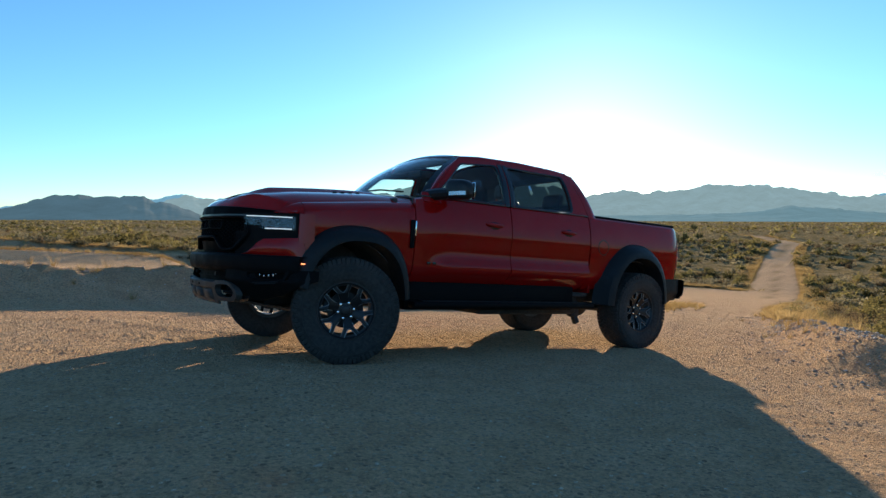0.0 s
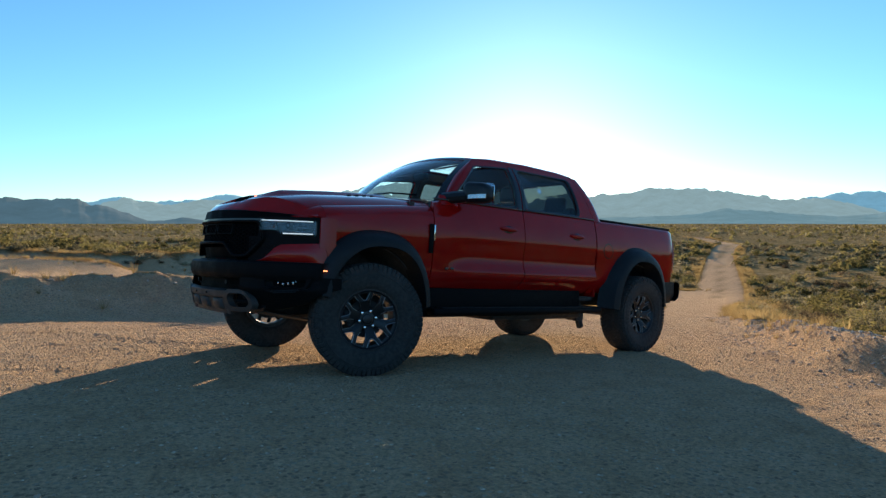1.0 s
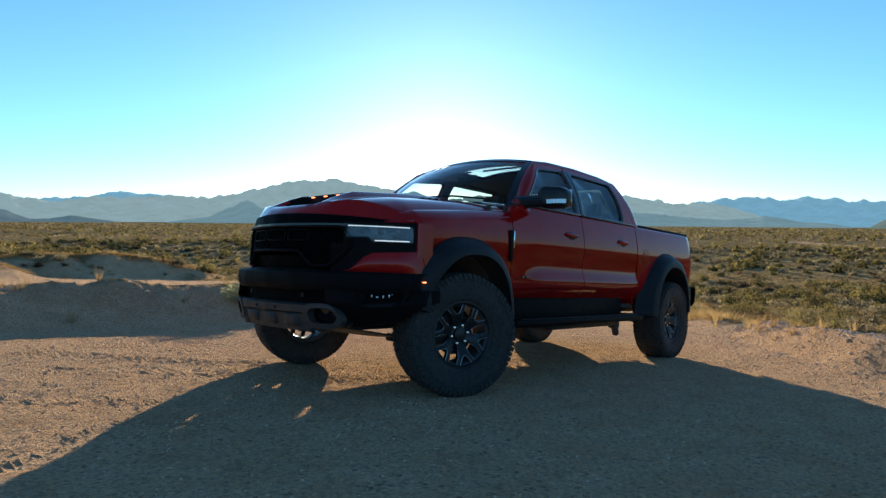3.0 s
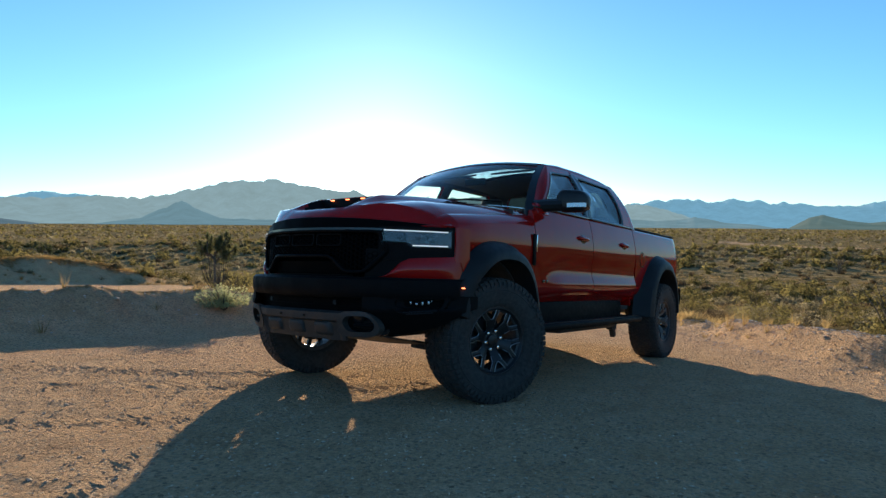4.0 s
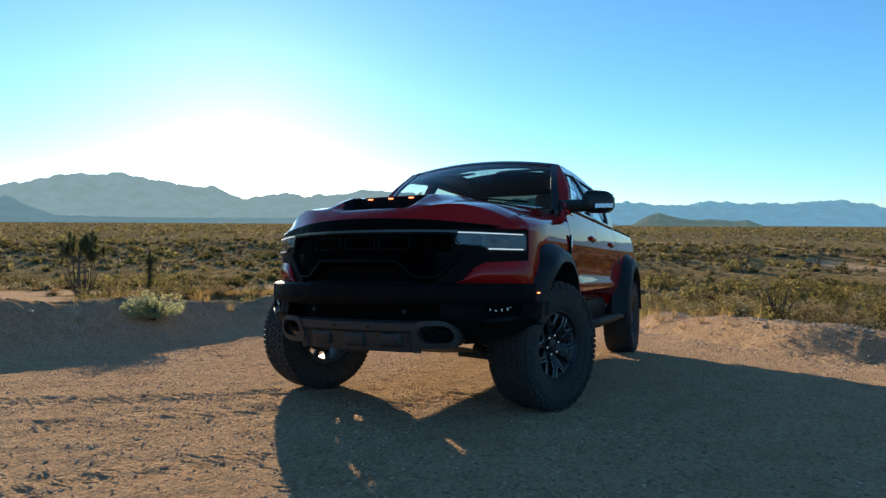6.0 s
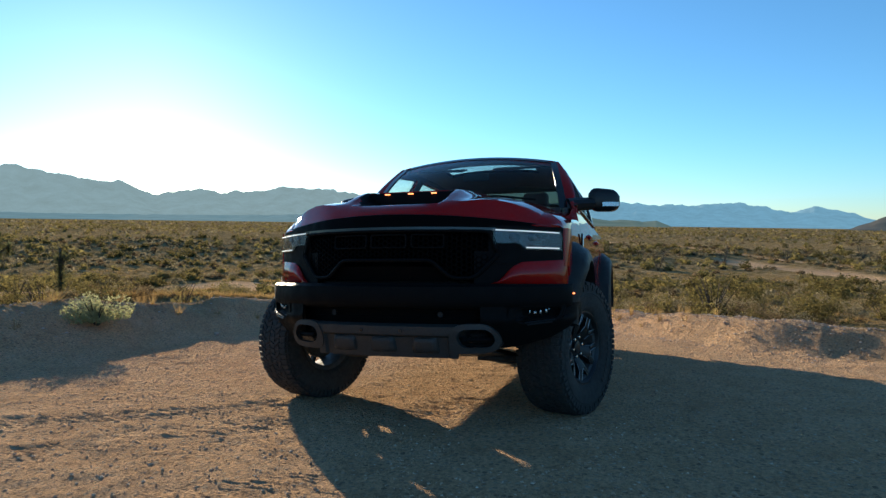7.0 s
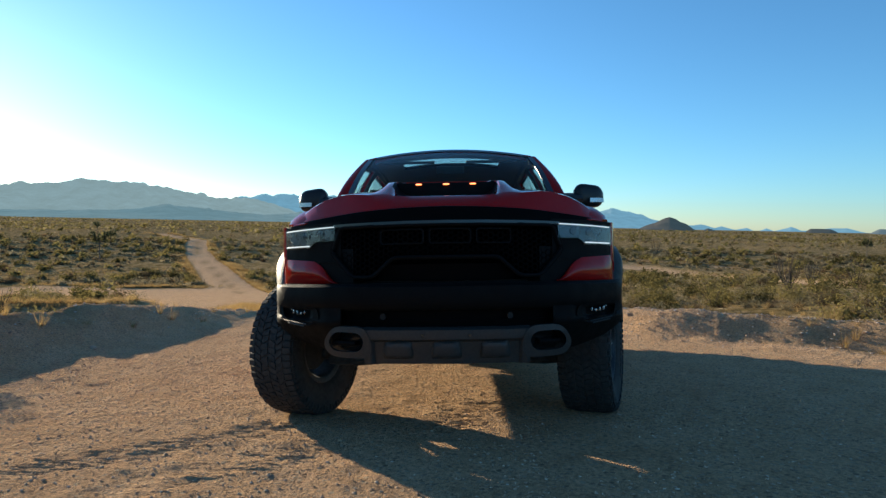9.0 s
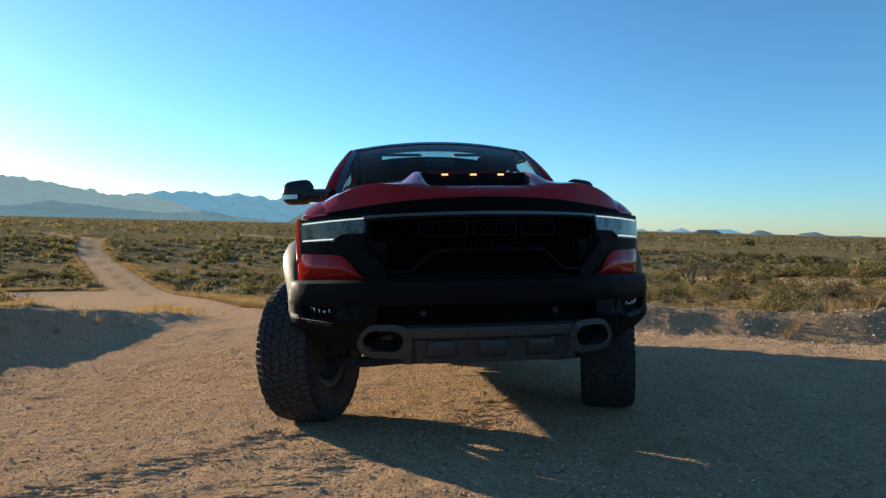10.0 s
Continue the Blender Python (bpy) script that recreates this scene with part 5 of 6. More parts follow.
rows = [[(0.72 - 0.55 * v, y, 0.44 - 0.09 * v + 0.03 * (abs(y) / 0.6) ** 2) for v in line(0, 1, 6)] for y in line(-0.55, 0.55, 9)]
part("belly_pan", sheet(rows, 0.01, (0, 0, 1)), UNDER, truck)

# ---- underbody ----
for side in (1, -1):
    part("frame_rail", flip(box(-4.55, 0.75, 0.40, 0.50, 0.50, 0.64, 0.01), side), UNDER, truck)
    part("control_arm", flip(tube([(0.12, 0.35, 0.36), (0.02, 0.62, 0.33), (0.0, 0.80, 0.34)], 0.03), side), UNDER, truck)
    part("control_arm", flip(tube([(-0.2, 0.35, 0.36), (-0.05, 0.62, 0.33), (0.0, 0.80, 0.34)], 0.03), side), UNDER, truck)
    part("front_damper", flip(tube([(0.0, 0.70, 0.36), (0.0, 0.58, 0.85)], 0.045, 12), side), UNDER, truck)
    part("rear_damper", flip(tube([(-3.60, 0.66, 0.40), (-3.50, 0.58, 0.90)], 0.035, 10), side), UNDER, truck)
    part("trailing_arm", flip(tube([(-3.68, 0.60, 0.40), (-2.95, 0.52, 0.50)], 0.03), side), UNDER, truck)
axle = part("rear_axle", tube([(-3.686, -0.80, 0.43), (-3.686, 0, 0.43), (-3.686, 0.80, 0.43)], 0.05, 12), UNDER, truck)
bm = bmesh.new()
bmesh.ops.create_uvsphere(bm, u_segments=16, v_segments=10, radius=1, matrix=Matrix.LocRotScale((-3.68, 0, 0.43), None, (0.19, 0.16, 0.155)))
part("differential", bm, UNDER, axle)
part("rock_guard", joined(box(-3.01, -2.88, 0.64, 0.73, 0.34, 0.52, 0.025, 2), moved(box(-0.03, 0.03, -0.03, 0.03, -0.05, 0.05, 0.012), pose(-2.985, 0.685, 0.31, 0, 25, 0))), UNDER, truck, "dark bracket ahead of the rear wheel")
part("fuel_tank", box(-2.95, -1.55, 0.14, 0.76, 0.37, 0.60, 0.06, 3), UNDER, truck)
part("gearbox", box(-1.9, -0.2, -0.22, 0.22, 0.40, 0.66, 0.05), UNDER, truck)
part("silencer", box(-2.7, -1.9, -0.62, -0.22, 0.42, 0.60, 0.06, 3), UNDER, truck)
part("engine_block", box(-0.3, 0.5, -0.36, 0.36, 0.42, 1.15, 0.03), UNDER, truck)
part("radiator", box(0.55, 0.60, -0.55, 0.55, 0.5, 1.15), UNDER, truck)
part("floor_pan", box(-2.96, -0.45, -0.86, 0.86, 0.58, 0.62), UNDER, truck)
part("firewall", box(-0.50, -0.46, -0.84, 0.84, 0.6, 1.42), UNDER, truck)

# ---- cabin ----
rows = []
for y in line(-0.80, 0.80, 17):
    h = 0.05 * math.exp(-((y - 0.38) / 0.2) ** 4)
    rows.append([(-0.66, y, 1.43), (-0.78, y, 1.46 + h), (-0.90, y, 1.45 + h), (-0.97, y, 1.40), (-1.0, y, 1.25), (-0.95, y, 1.0)])
part("dashboard", sheet(rows, 0.03, (0, 0, -1)), CABIN, truck)
wheel_ring = [(-1.13 + 0.075 * math.sin(a), 0.38 + 0.185 * math.cos(a), 1.33 + 0.17 * math.sin(a)) for a in (k * math.tau / 28 for k in range(28))]
sw = part("steering_wheel", tube(wheel_ring, 0.016, 8, closed=True), CABIN, truck)
part("wheel_boss", moved(box(-0.03, 0.03, -0.17, 0.17, -0.04, 0.04, 0.02), pose(-1.12, 0.38, 1.33, 0, -24, 0)), CABIN, sw)
for side in (1, -1):
    seat = part("front_seat", flip(box(-1.95, -1.42, 0.14, 0.66, 0.88, 1.04, 0.06, 3), side), SEAT, truck)
    part("seat_back", flip(moved(box(-0.075, 0.075, -0.25, 0.25, 0, 0.62, 0.06, 3), pose(-1.93, 0.40, 0.98, 0, -14, 0)), side), SEAT, seat)
    part("headrest", flip(moved(box(-0.055, 0.055, -0.13, 0.13, 0, 0.17, 0.045, 3), pose(-2.085, 0.40, 1.60, 0, -8, 0)), side), SEAT, seat)
    part("headrest", flip(moved(box(-0.05, 0.05, -0.14, 0.14, 0, 0.17, 0.04, 3), pose(-2.80, 0.42, 1.56, 0, -10, 0)), side), SEAT, seat)
    part("sun_visor", flip(moved(box(-0.09, 0.09, -0.22, 0.22, -0.008, 0.008, 0.006), pose(-1.32, 0.36, 1.895, 0, 14, 0)), side), CABIN, truck)
bench = part("rear_bench", box(-2.80, -2.30, -0.66, 0.66, 0.88, 1.04, 0.05, 3), SEAT, truck)
part("bench_back", moved(box(-0.07, 0.07, -0.66, 0.66, 0, 0.64, 0.05, 3), pose(-2.76, 0, 0.98, 0, -12, 0)), SEAT, bench)
part("console", box(-1.9, -0.95, -0.13, 0.13, 0.75, 1.10, 0.04), CABIN, truck)
part("inner_mirror", moved(box(-0.015, 0.015, -0.12, 0.12, -0.035, 0.035, 0.012), pose(-1.18, 0, 1.80, 0, 10, 0)), CABIN, truck)

# ---- wheels ----
def build_wheel():
    """A wheel about its own axis, its face towards +y."""
    bm = revolve([(0.225, 0.115), (0.205, 0.09), (0.20, -0.02), (0.205, -0.11), (0.228, -0.125), (0.236, -0.125), (0.236, 0.122), (0.228, 0.128)], 56)
    wheel = part("wheel", bm, BARREL, None, "black off-road wheel on a chunky tyre")
    prof = [(0.233, 0.115), (0.245, 0.135), (0.27, 0.147), (0.31, 0.158), (0.35, 0.162), (0.385, 0.160), (0.411, 0.150), (0.425, 0.13), (0.4315, 0.09), (0.433, 0.0)]
    prof = prof + [(r, -y) for r, y in prof[:-1][::-1]] + [(0.30, -0.10), (0.30, 0.10)]
    tyre = part("tyre", revolve(prof, 72), RUBBER, wheel, "dusty all-terrain tyre")
    rnd = random.Random(3)
    bm = bmesh.new()
    def block(a, da, y0, y1, r0, r1, skew):
        vs = []
        for r, s in ((r0, 1.0), (r1, 0.86)):
            for y, q in ((y0, -1), (y1, 1)):
                for d in (-1, 1):
                    ang = a + d * da * s + skew * q
                    drop = 0.010 * max(0, (abs(y) - 0.10) / 0.05)
                    vs.append(bm.verts.new(((r - drop) * math.cos(ang), y * (1 if s == 1 else 0.985), (r - drop) * math.sin(ang))))
        for f in ((4, 5, 7, 6), (0, 1, 5, 4), (1, 3, 7, 5), (3, 2, 6, 7), (2, 0, 4, 6)):
            bm.faces.new([vs[k] for k in f])
    n = 68
    for k in range(n):
        a = math.tau * k / n
        for q, (y0, y1) in enumerate(((-0.104, -0.058), (-0.053, -0.004), (0.004, 0.053), (0.058, 0.104))):
            off = (0.55, 0.05, 0.42, 0.92)[q] * math.tau / n + rnd.uniform(-0.004, 0.004)
            block(a + off, math.tau / n * (0.42 + rnd.uniform(-0.03, 0.02)), y0 + rnd.uniform(-0.003, 0.003), y1 + rnd.uniform(-0.003, 0.003), 0.425, 0.4415, (0.030, -0.018, 0.018, -0.030)[q] + (0.010 if k % 2 else -0.010))
        for s in (1, -1):
            y0, y1 = (0.109, 0.158) if s > 0 else (-0.158, -0.109)
            block(a, math.tau / n * (0.45 if k % 2 else 0.41), y0, y1 if k % 2 else y1 - 0.008 * s if s > 0 else y1, 0.405, 0.4405, 0.0)
            # side biters on the shoulder
            z0 = 0.158 if k % 2 else 0.156
            vs = []
            for r in (0.412, 0.376 if k % 2 else 0.388):
                for d in (-1, 1):
                    ang = a + d * math.tau / n * 0.34
                    for y in (z0 * s, (z0 + 0.010) * s):
                        vs.append(bm.verts.new((r * math.cos(ang), y, r * math.sin(ang))))
            for f in ((1, 3, 7, 5), (0, 1, 5, 4), (2, 6, 7, 3), (4, 5, 7, 6), (0, 2, 3, 1)):
                bm.faces.new([vs[q] for q in f])
    bmesh.ops.recalc_face_normals(bm, faces=bm.faces)
    tread = part("tread", bm, RUBBER, tyre, limit=20)
    tagged(tread, kind="stuff")
    # raised rings and lettering bars on the sidewall
    part("sidewall_ring", revolve([(0.352, 0.161), (0.358, 0.165), (0.364, 0.161)], 64), RUBBER, tyre)
    for k in range(18):
        a = radians(30 + 7 * k if k < 9 else 210 + 7 * (k - 9))
        part("sidewall_bar", moved(box(-0.011, 0.011, 0.157, 0.1625, 0.300, 0.334, 0.002), Matrix.Rotation(a, 4, "Y")), RUBBER, tyre)
    rim = part("rim", revolve([(0.232, 0.128), (0.240, 0.128), (0.242, 0.118), (0.222, 0.098), (0.214, 0.098), (0.218, 0.112)], 64), RIM, wheel, "black alloy rim")
    part("rim_edge", revolve([(0.2185, 0.113), (0.224, 0.121), (0.2285, 0.1265), (0.226, 0.124), (0.2205, 0.115)], 64), RIM, rim, "black rim edge")
    part("hub", joined(disc(0.085, 0.05, (0, 0.028, 0), "y", 36, 0.01), disc(0.042, 0.03, (0, 0.062, 0), "y", 28, 0.008)), RIM, rim)
    for k in range(6):
        ang = radians(90 + 60 * k)
        def along(r, w, y):
            return [(r * math.cos(ang) - s * w * math.sin(ang), y, r * math.sin(ang) + s * w * math.cos(ang)) for s in (-1, -0.5, 0.5, 1)]
        rows = [along(0.06, 0.032, 0.048), along(0.105, 0.036, 0.072), along(0.152, 0.045, 0.092)]
        front = [[(x, y + (0.006 if 0 < i < 3 else 0), z) for i, (x, y, z) in enumerate(r)] for r in rows]
        arm = sheet(front, 0.035, (0, -1, 0))
        arms = [arm]
        for s in (1, -1):
            rr = []
            for u in (0, 0.33, 0.66, 1.0):
                r = 0.145 + 0.076 * u
                mid = s * (0.026 + 0.044 * u ** 0.9)
                w = 0.019 - 0.002 * u
                rr.append([(r * math.cos(ang) - (mid + q * w) * math.sin(ang), 0.092 + 0.010 * u + (0.005 if abs(q) < 0.9 else 0), r * math.sin(ang) + (mid + q * w) * math.cos(ang)) for q in (-1, -0.4, 0.4, 1)])
            arms.append(sheet(rr, 0.035, (0, -1, 0)))
            edge = [Vector(row[3] if s > 0 else row[0]) + Vector((0, 0.001, 0)) for row in rr]
            stem = [Vector(row[3] if s > 0 else row[0]) + Vector((0, 0.001, 0)) for row in front[1:]]
            part("spoke_edge", tube(stem + edge[1:], 0.0022, 5), SILVER, rim, "machined spoke edge")
        def bell(u, s):
            r, q = 0.150 + 0.073 * u, s * (0.004 + 0.050 * u ** 0.75)
            return Vector((r * math.cos(ang) - q * math.sin(ang), 0.098 + 0.010 * u, r * math.sin(ang) + q * math.cos(ang)))
        part("spoke_edge", tube([bell(u, 1) for u in (1, 0.8, 0.6, 0.4, 0.25, 0.12, 0.03)] + [bell(u, -1) for u in (0.03, 0.12, 0.25, 0.4, 0.6, 0.8, 1)], 0.0036, 6), SILVER, rim, "machined spoke edge")
        part("spoke", joined(*arms), RIM, rim)
        a2 = ang + radians(30)
        part("lug_nut", disc(0.0105, 0.03, (0.066 * math.cos(a2), 0.066, 0.066 * math.sin(a2)), "y", 12, 0.003), CHROME, rim, "chrome lug nut")
    part("brake_disc", disc(0.15, 0.03, (0, -0.03, 0), "y", 40), UNDER, wheel)
    part("brake_caliper", moved(box(-0.05, 0.05, -0.07, 0.03, 0.10, 0.185, 0.015), Matrix.Rotation(radians(70), 4, "Y")), UNDER, wheel)
    return wheel


first = build_wheel()
STEER = -20.0
spots = [(0.0, 0.94, STEER, 12), (0.0, -0.94, 180 + STEER, 40), (-3.686, 0.912, 0, 25), (-3.686, -0.912, 180, 5)]
for k, (x, y, rz, spin) in enumerate(spots):
    m = pose(x, y, 0.432, 0, 0, rz) @ Matrix.Rotation(radians(spin), 4, "Y") @ Matrix.Diagonal((1, 0.95, 1, 1))
    w = first if k == 0 else copy_thing(first, m)
    w.parent = truck
    w.matrix_parent_inverse = Matrix.Identity(4)
    w.matrix_basis = m

# ---- vegetation ----
CREOSOTE = foliage("creosote_leaf", (0.062, 0.052, 0.019), (0.30, 0.235, 0.085))
BURSAGE = foliage("bursage_leaf", (0.12, 0.098, 0.050), (0.38, 0.305, 0.18))
SAGE = foliage("sage_leaf", (0.31, 0.30, 0.12), (0.54, 0.52, 0.29))
STRAW = foliage("dry_grass", (0.27, 0.165, 0.06), (0.50, 0.34, 0.145))
DEAD = foliage("dead_twig", (0.06, 0.042, 0.025), (0.24, 0.165, 0.09))
YUCCA = foliage("yucca_leaf", (0.10, 0.10, 0.045), (0.36, 0.34, 0.16))
BARK = plain("yucca_bark", (0.11, 0.085, 0.06), 0.95, grain=0.6, scale=18, relief=0.01)
TWIG = plain("grey_twig", (0.075, 0.055, 0.036), 0.95, grain=0.4, scale=30)
rng = np.random.RandomState(21)


def clump_triangles(centres, radius, height, leaves, leaf, rs, jitter=0.40):
    """Leaves as loose triangles through low domes: the crowns of many small bushes."""
    n = len(centres)
    c = np.repeat(centres, leaves, 0)
    r, h = np.repeat(radius, leaves), np.repeat(height, leaves)
    a = rs.rand(n * leaves) * math.tau
    q = rs.rand(n * leaves) ** 0.45
    e = np.arccos(1 - rs.rand(n * leaves) * 0.95)
    bump = 0.75 + 0.45 * np.sin(a * 3 + np.repeat(rs.rand(n) * 9, leaves)) * np.sin(e * 2)
    p = c + np.stack([r * q * bump * np.sin(e) * np.cos(a), r * q * bump * np.sin(e) * np.sin(a), h * (0.06 + 0.94 * q * np.cos(e) * bump)], -1)
    s = (leaf * r * (0.6 + 0.8 * rs.rand(n * leaves)))[:, None]
    # leaves lie roughly along the dome, so that a bush has a lit and a shaded side
    out = np.stack([np.sin(e) * np.cos(a), np.sin(e) * np.sin(a), np.cos(e)], -1) + jitter * rs.randn(n * leaves, 3)
    d1, d2 = np.cross(out, rs.randn(n * leaves, 3)), np.cross(out, rs.randn(n * leaves, 3))
    d1 /= np.linalg.norm(d1, axis=1, keepdims=True)
    d2 /= np.linalg.norm(d2, axis=1, keepdims=True)
    return np.stack([p - d1 * s * 0.5, p + d1 * s * 0.5, p + d2 * s], 1).reshape(-1, 3)


def blade_triangles(centres, spread, height, blades, width, rs):
    n = len(centres)
    c = np.repeat(centres, blades, 0)
    a = rs.rand(n * blades) * math.tau
    sp, h = np.repeat(spread, blades), np.repeat(height, blades) * (0.5 + 0.6 * rs.rand(n * blades))
    r0, tilt = sp * 0.35 * rs.rand(n * blades), sp * (0.2 + 0.9 * rs.rand(n * blades))
    base = c + np.stack([r0 * np.cos(a), r0 * np.sin(a), np.zeros_like(a) - 0.01], -1)
    tip = base + np.stack([tilt * np.cos(a), tilt * np.sin(a), h], -1)
    b = a + math.pi / 2 + rs.rand(n * blades)
    w = np.stack([np.cos(b), np.sin(b), np.zeros_like(b)], -1) * width
    return np.stack([base - w, base + w, tip], 1).reshape(-1, 3)


def leaf_mesh(name, pts, tones, mat):
    me = from_arrays(name, pts, np.arange(len(pts)).reshape(-1, 3), mat, flat=True)
    at = me.attributes.new("tone", "FLOAT", "POINT")
    at.data.foreach_set("value", np.asarray(tones, np.float32))
    return me


def stuff(name, pts, tones, mat, label, category):
    ob = new(name, leaf_mesh(name, pts, tones, mat))
    return tagged(ob, label, category, kind="stuff")


def scatter(count, r0, r1, rs, a0=128, a1=285, power=0.5):
    """Places on the scrub plain between two distances."""
    a = np.radians(a0 + (a1 - a0) * rs.rand(count))
    r = r0 + (r1 - r0) * rs.rand(count) ** power
    x, y = r * np.cos(a), r * np.sin(a)
    keep = (dirt_share(x, y) < 0.12) & ~((x > -9.5) & (y > -7.5) & (y < 0)) & ~((x > -17.5) & (y > -13.5) & (y < -5))
    patch = fbm(x * 0.12, y * 0.12, 2) + 0.5 + 0.35 * rs.rand(count) > 0.34
    x, y = x[keep & patch], y[keep & patch]
    return np.stack([x, y, ground_z(x, y)], -1)


for name, mat, label, dens, rad, tall, share in (
        ("creosote_scrub", CREOSOTE, "olive-green creosote scrub over the desert plain", 0.6, (0.40, 0.95), (0.40, 1.0), 1.0),
        ("bursage_scrub", BURSAGE, "pale grey-green low desert bushes on the plain", 1.3, (0.26, 0.66), (0.22, 0.50), 1.0),
        ("dead_scrub", DEAD, "brown dead brush between the green bushes", 0.6, (0.22, 0.55), (0.2, 0.5), 1.0)):
    pts, tones = [], []
    for count, r0, r1, leaves, leaf in ((330, 9, 26, 1000, 0.075), (900, 26, 62, 360, 0.17), (2500, 62, 130, 84, 0.34), (10000, 130, 420, 12, 0.75), (9000, 420, 1100, 6, 1.7)):
        c = scatter(int(count * dens), r0, r1, rng)
        k = len(c)
        u = rng.rand(k) ** 1.6
        wide, high = rad[0] + (rad[1] - rad[0]) * u, tall[0] + (tall[1] - tall[0]) * u * (0.7 + 0.5 * rng.rand(k))
        if r0 > 20:
            wide, high = wide * 1.35, high * 1.25
        tone = rng.rand(k)
        pts.append(clump_triangles(c, wide, high, leaves, leaf, rng))
        tones.append(np.repeat(tone, leaves * 3))
    stuff(name, np.concatenate(pts), np.concatenate(tones), mat, label, "scrub")

pts = []
for count, r0, r1, blades, width in ((2200, 7, 26, 30, 0.004), (9000, 26, 70, 16, 0.012), (9000, 70, 220, 7, 0.034)):
    c = scatter(count, r0, r1, rng)
    pts.append(blade_triangles(c, 0.10 + 0.16 * rng.rand(len(c)), 0.07 + 0.12 * rng.rand(len(c)), blades, width, rng))
# golden verges along the tracks
for way, off, count in ((ROAD, 1.95, 7500), (BRANCH, 3.6, 1500), (FARROAD, 1.5, 1500)):
    k = rng.randint(0, len(way) - 1, count)
    u = rng.rand(count)
    w = np.array(way, float)
    p = w[k] + (w[k + 1] - w[k]) * u[:, None]
    d = (w[k + 1] - w[k]) / np.linalg.norm(w[k + 1] - w[k], axis=1, keepdims=True)
    s = np.where(rng.rand(count) < 0.3, 1, -1) * (off + rng.rand(count) ** 2 * 1.3)
    p = p + np.stack([-d[:, 1], d[:, 0]], -1) * s[:, None]
    p = p[dirt_share(p[:, 0], p[:, 1]) < 0.6]
    c = np.stack([p[:, 0], p[:, 1], ground_z(p[:, 0], p[:, 1])], -1)
    pts.append(blade_triangles(c, 0.22 + 0.24 * rng.rand(len(c)), 0.10 + 0.20 * rng.rand(len(c)), 30, 0.014, rng))
# straggling dry tufts on the two ridges of pushed-up earth
for way, wide, count in ((ROCKY, 0.8, 130), (BERM, 0.9, 90), ([(-9.5, -5.3), (-12.5, -6.1)], 0.8, 150), ([(-17.0, -11.4), (-13.6, -13.6), (-11.0, -17)], 0.9, 900), ([(-13.2, -6.0), (-17.5, -7.6)], 0.7, 340), ([(-5, -9), (-9, -10)], 1.6, 80), ([(-43.0, -19.5), (-44.0, -26.0), (-43.5, -34)], 1.2, 900), ([(30, -40.6), (5, -40.6), (-4, -40.2), (-11, -40.8), (-18, -41.2)], 1.0, 3000), ([(4, -35), (-2, -35.5), (-6, -36.5)], 0.8, 500)):
    k = rng.randint(0, len(way) - 1, count)
    w = np.array(way, float)
    p = w[k] + (w[k + 1] - w[k]) * rng.rand(count, 1) + rng.randn(count, 2) * wide * 0.5
    p = p[np.hypot(p[:, 0] + 1.8, p[:, 1] * 0.9) > 4.2]
    c = np.stack([p[:, 0], p[:, 1], ground_z(p[:, 0], p[:, 1])], -1)
    pts.append(blade_triangles(c, 0.07 + 0.10 * rng.rand(len(c)), 0.08 + 0.18 * rng.rand(len(c)), 26, 0.003, rng))
pts = np.concatenate(pts)
stuff("dry_grass", pts, 0.5 + fbm(pts[:, 0] * 0.8, pts[:, 1] * 0.8, 3) * 0.9, STRAW, "golden dry grass along the tracks and between bushes", "grass")


def soft_bush(name, at, radius, height, mat, label, leaves=900, leaf=0.10, stems=14, category="bush"):
    """A shrub: thin bare stems fanning from one root, and a loose crown of small leaves."""
    x, y = at
    z = float(ground_z(x, y)) - 0.03
    rs = np.random.RandomState(int(abs(x * 31 + y * 17)) + 5)
    bms = []
    for k in range(stems):
        a, t = rs.rand() * math.tau, 0.3 + 0.6 * rs.rand()
        tip = Vector((radius * t * math.cos(a), radius * t * math.sin(a), height * (0.65 + 0.3 * rs.rand())))
        bms.append(tube([(0.03 * math.cos(a), 0.03 * math.sin(a), 0), tip * 0.5 + Vector((0, 0, 0.06 * height)), tip], [0.012 * height + 0.004, 0.008 * height + 0.003, 0.003], 5))
    bush = new(name)
    bush.location = (x, y, z)
    tagged(bush, label, category)
    part("stem", joined(*bms), TWIG, bush)
    tri = clump_triangles(np.array([[0, 0, height * 0.12]]), np.array([radius]), np.array([height * 0.85]), leaves, leaf, rs, 1.5)
    crown = new("crown", leaf_mesh("crown", tri, np.full(len(tri), rs.rand()), mat))
    crown.parent = bush
    return bush


def rosette(parent, end, ln, count, rs, low=-0.9):
    bm = bmesh.new()
    for k in range(count):
        a, t = rs.random() * math.tau, rs.uniform(low, 1.4)
        d = Vector((math.cos(a) * math.cos(t), math.sin(a) * math.cos(t), math.sin(t)))
        w = d.cross(Vector((0.3, 0.2, 1))).normalized() * 0.07 * ln
        b = end + d * 0.12 * ln - Vector((0, 0, rs.random() * 0.9 * ln))
        bm.faces.new([bm.verts.new(b - w), bm.verts.new(b + w), bm.verts.new(b + d * ln * rs.uniform(0.6, 1.1))])
    return part("leaf_rosette", bm, YUCCA, parent, "spiky green rosette")


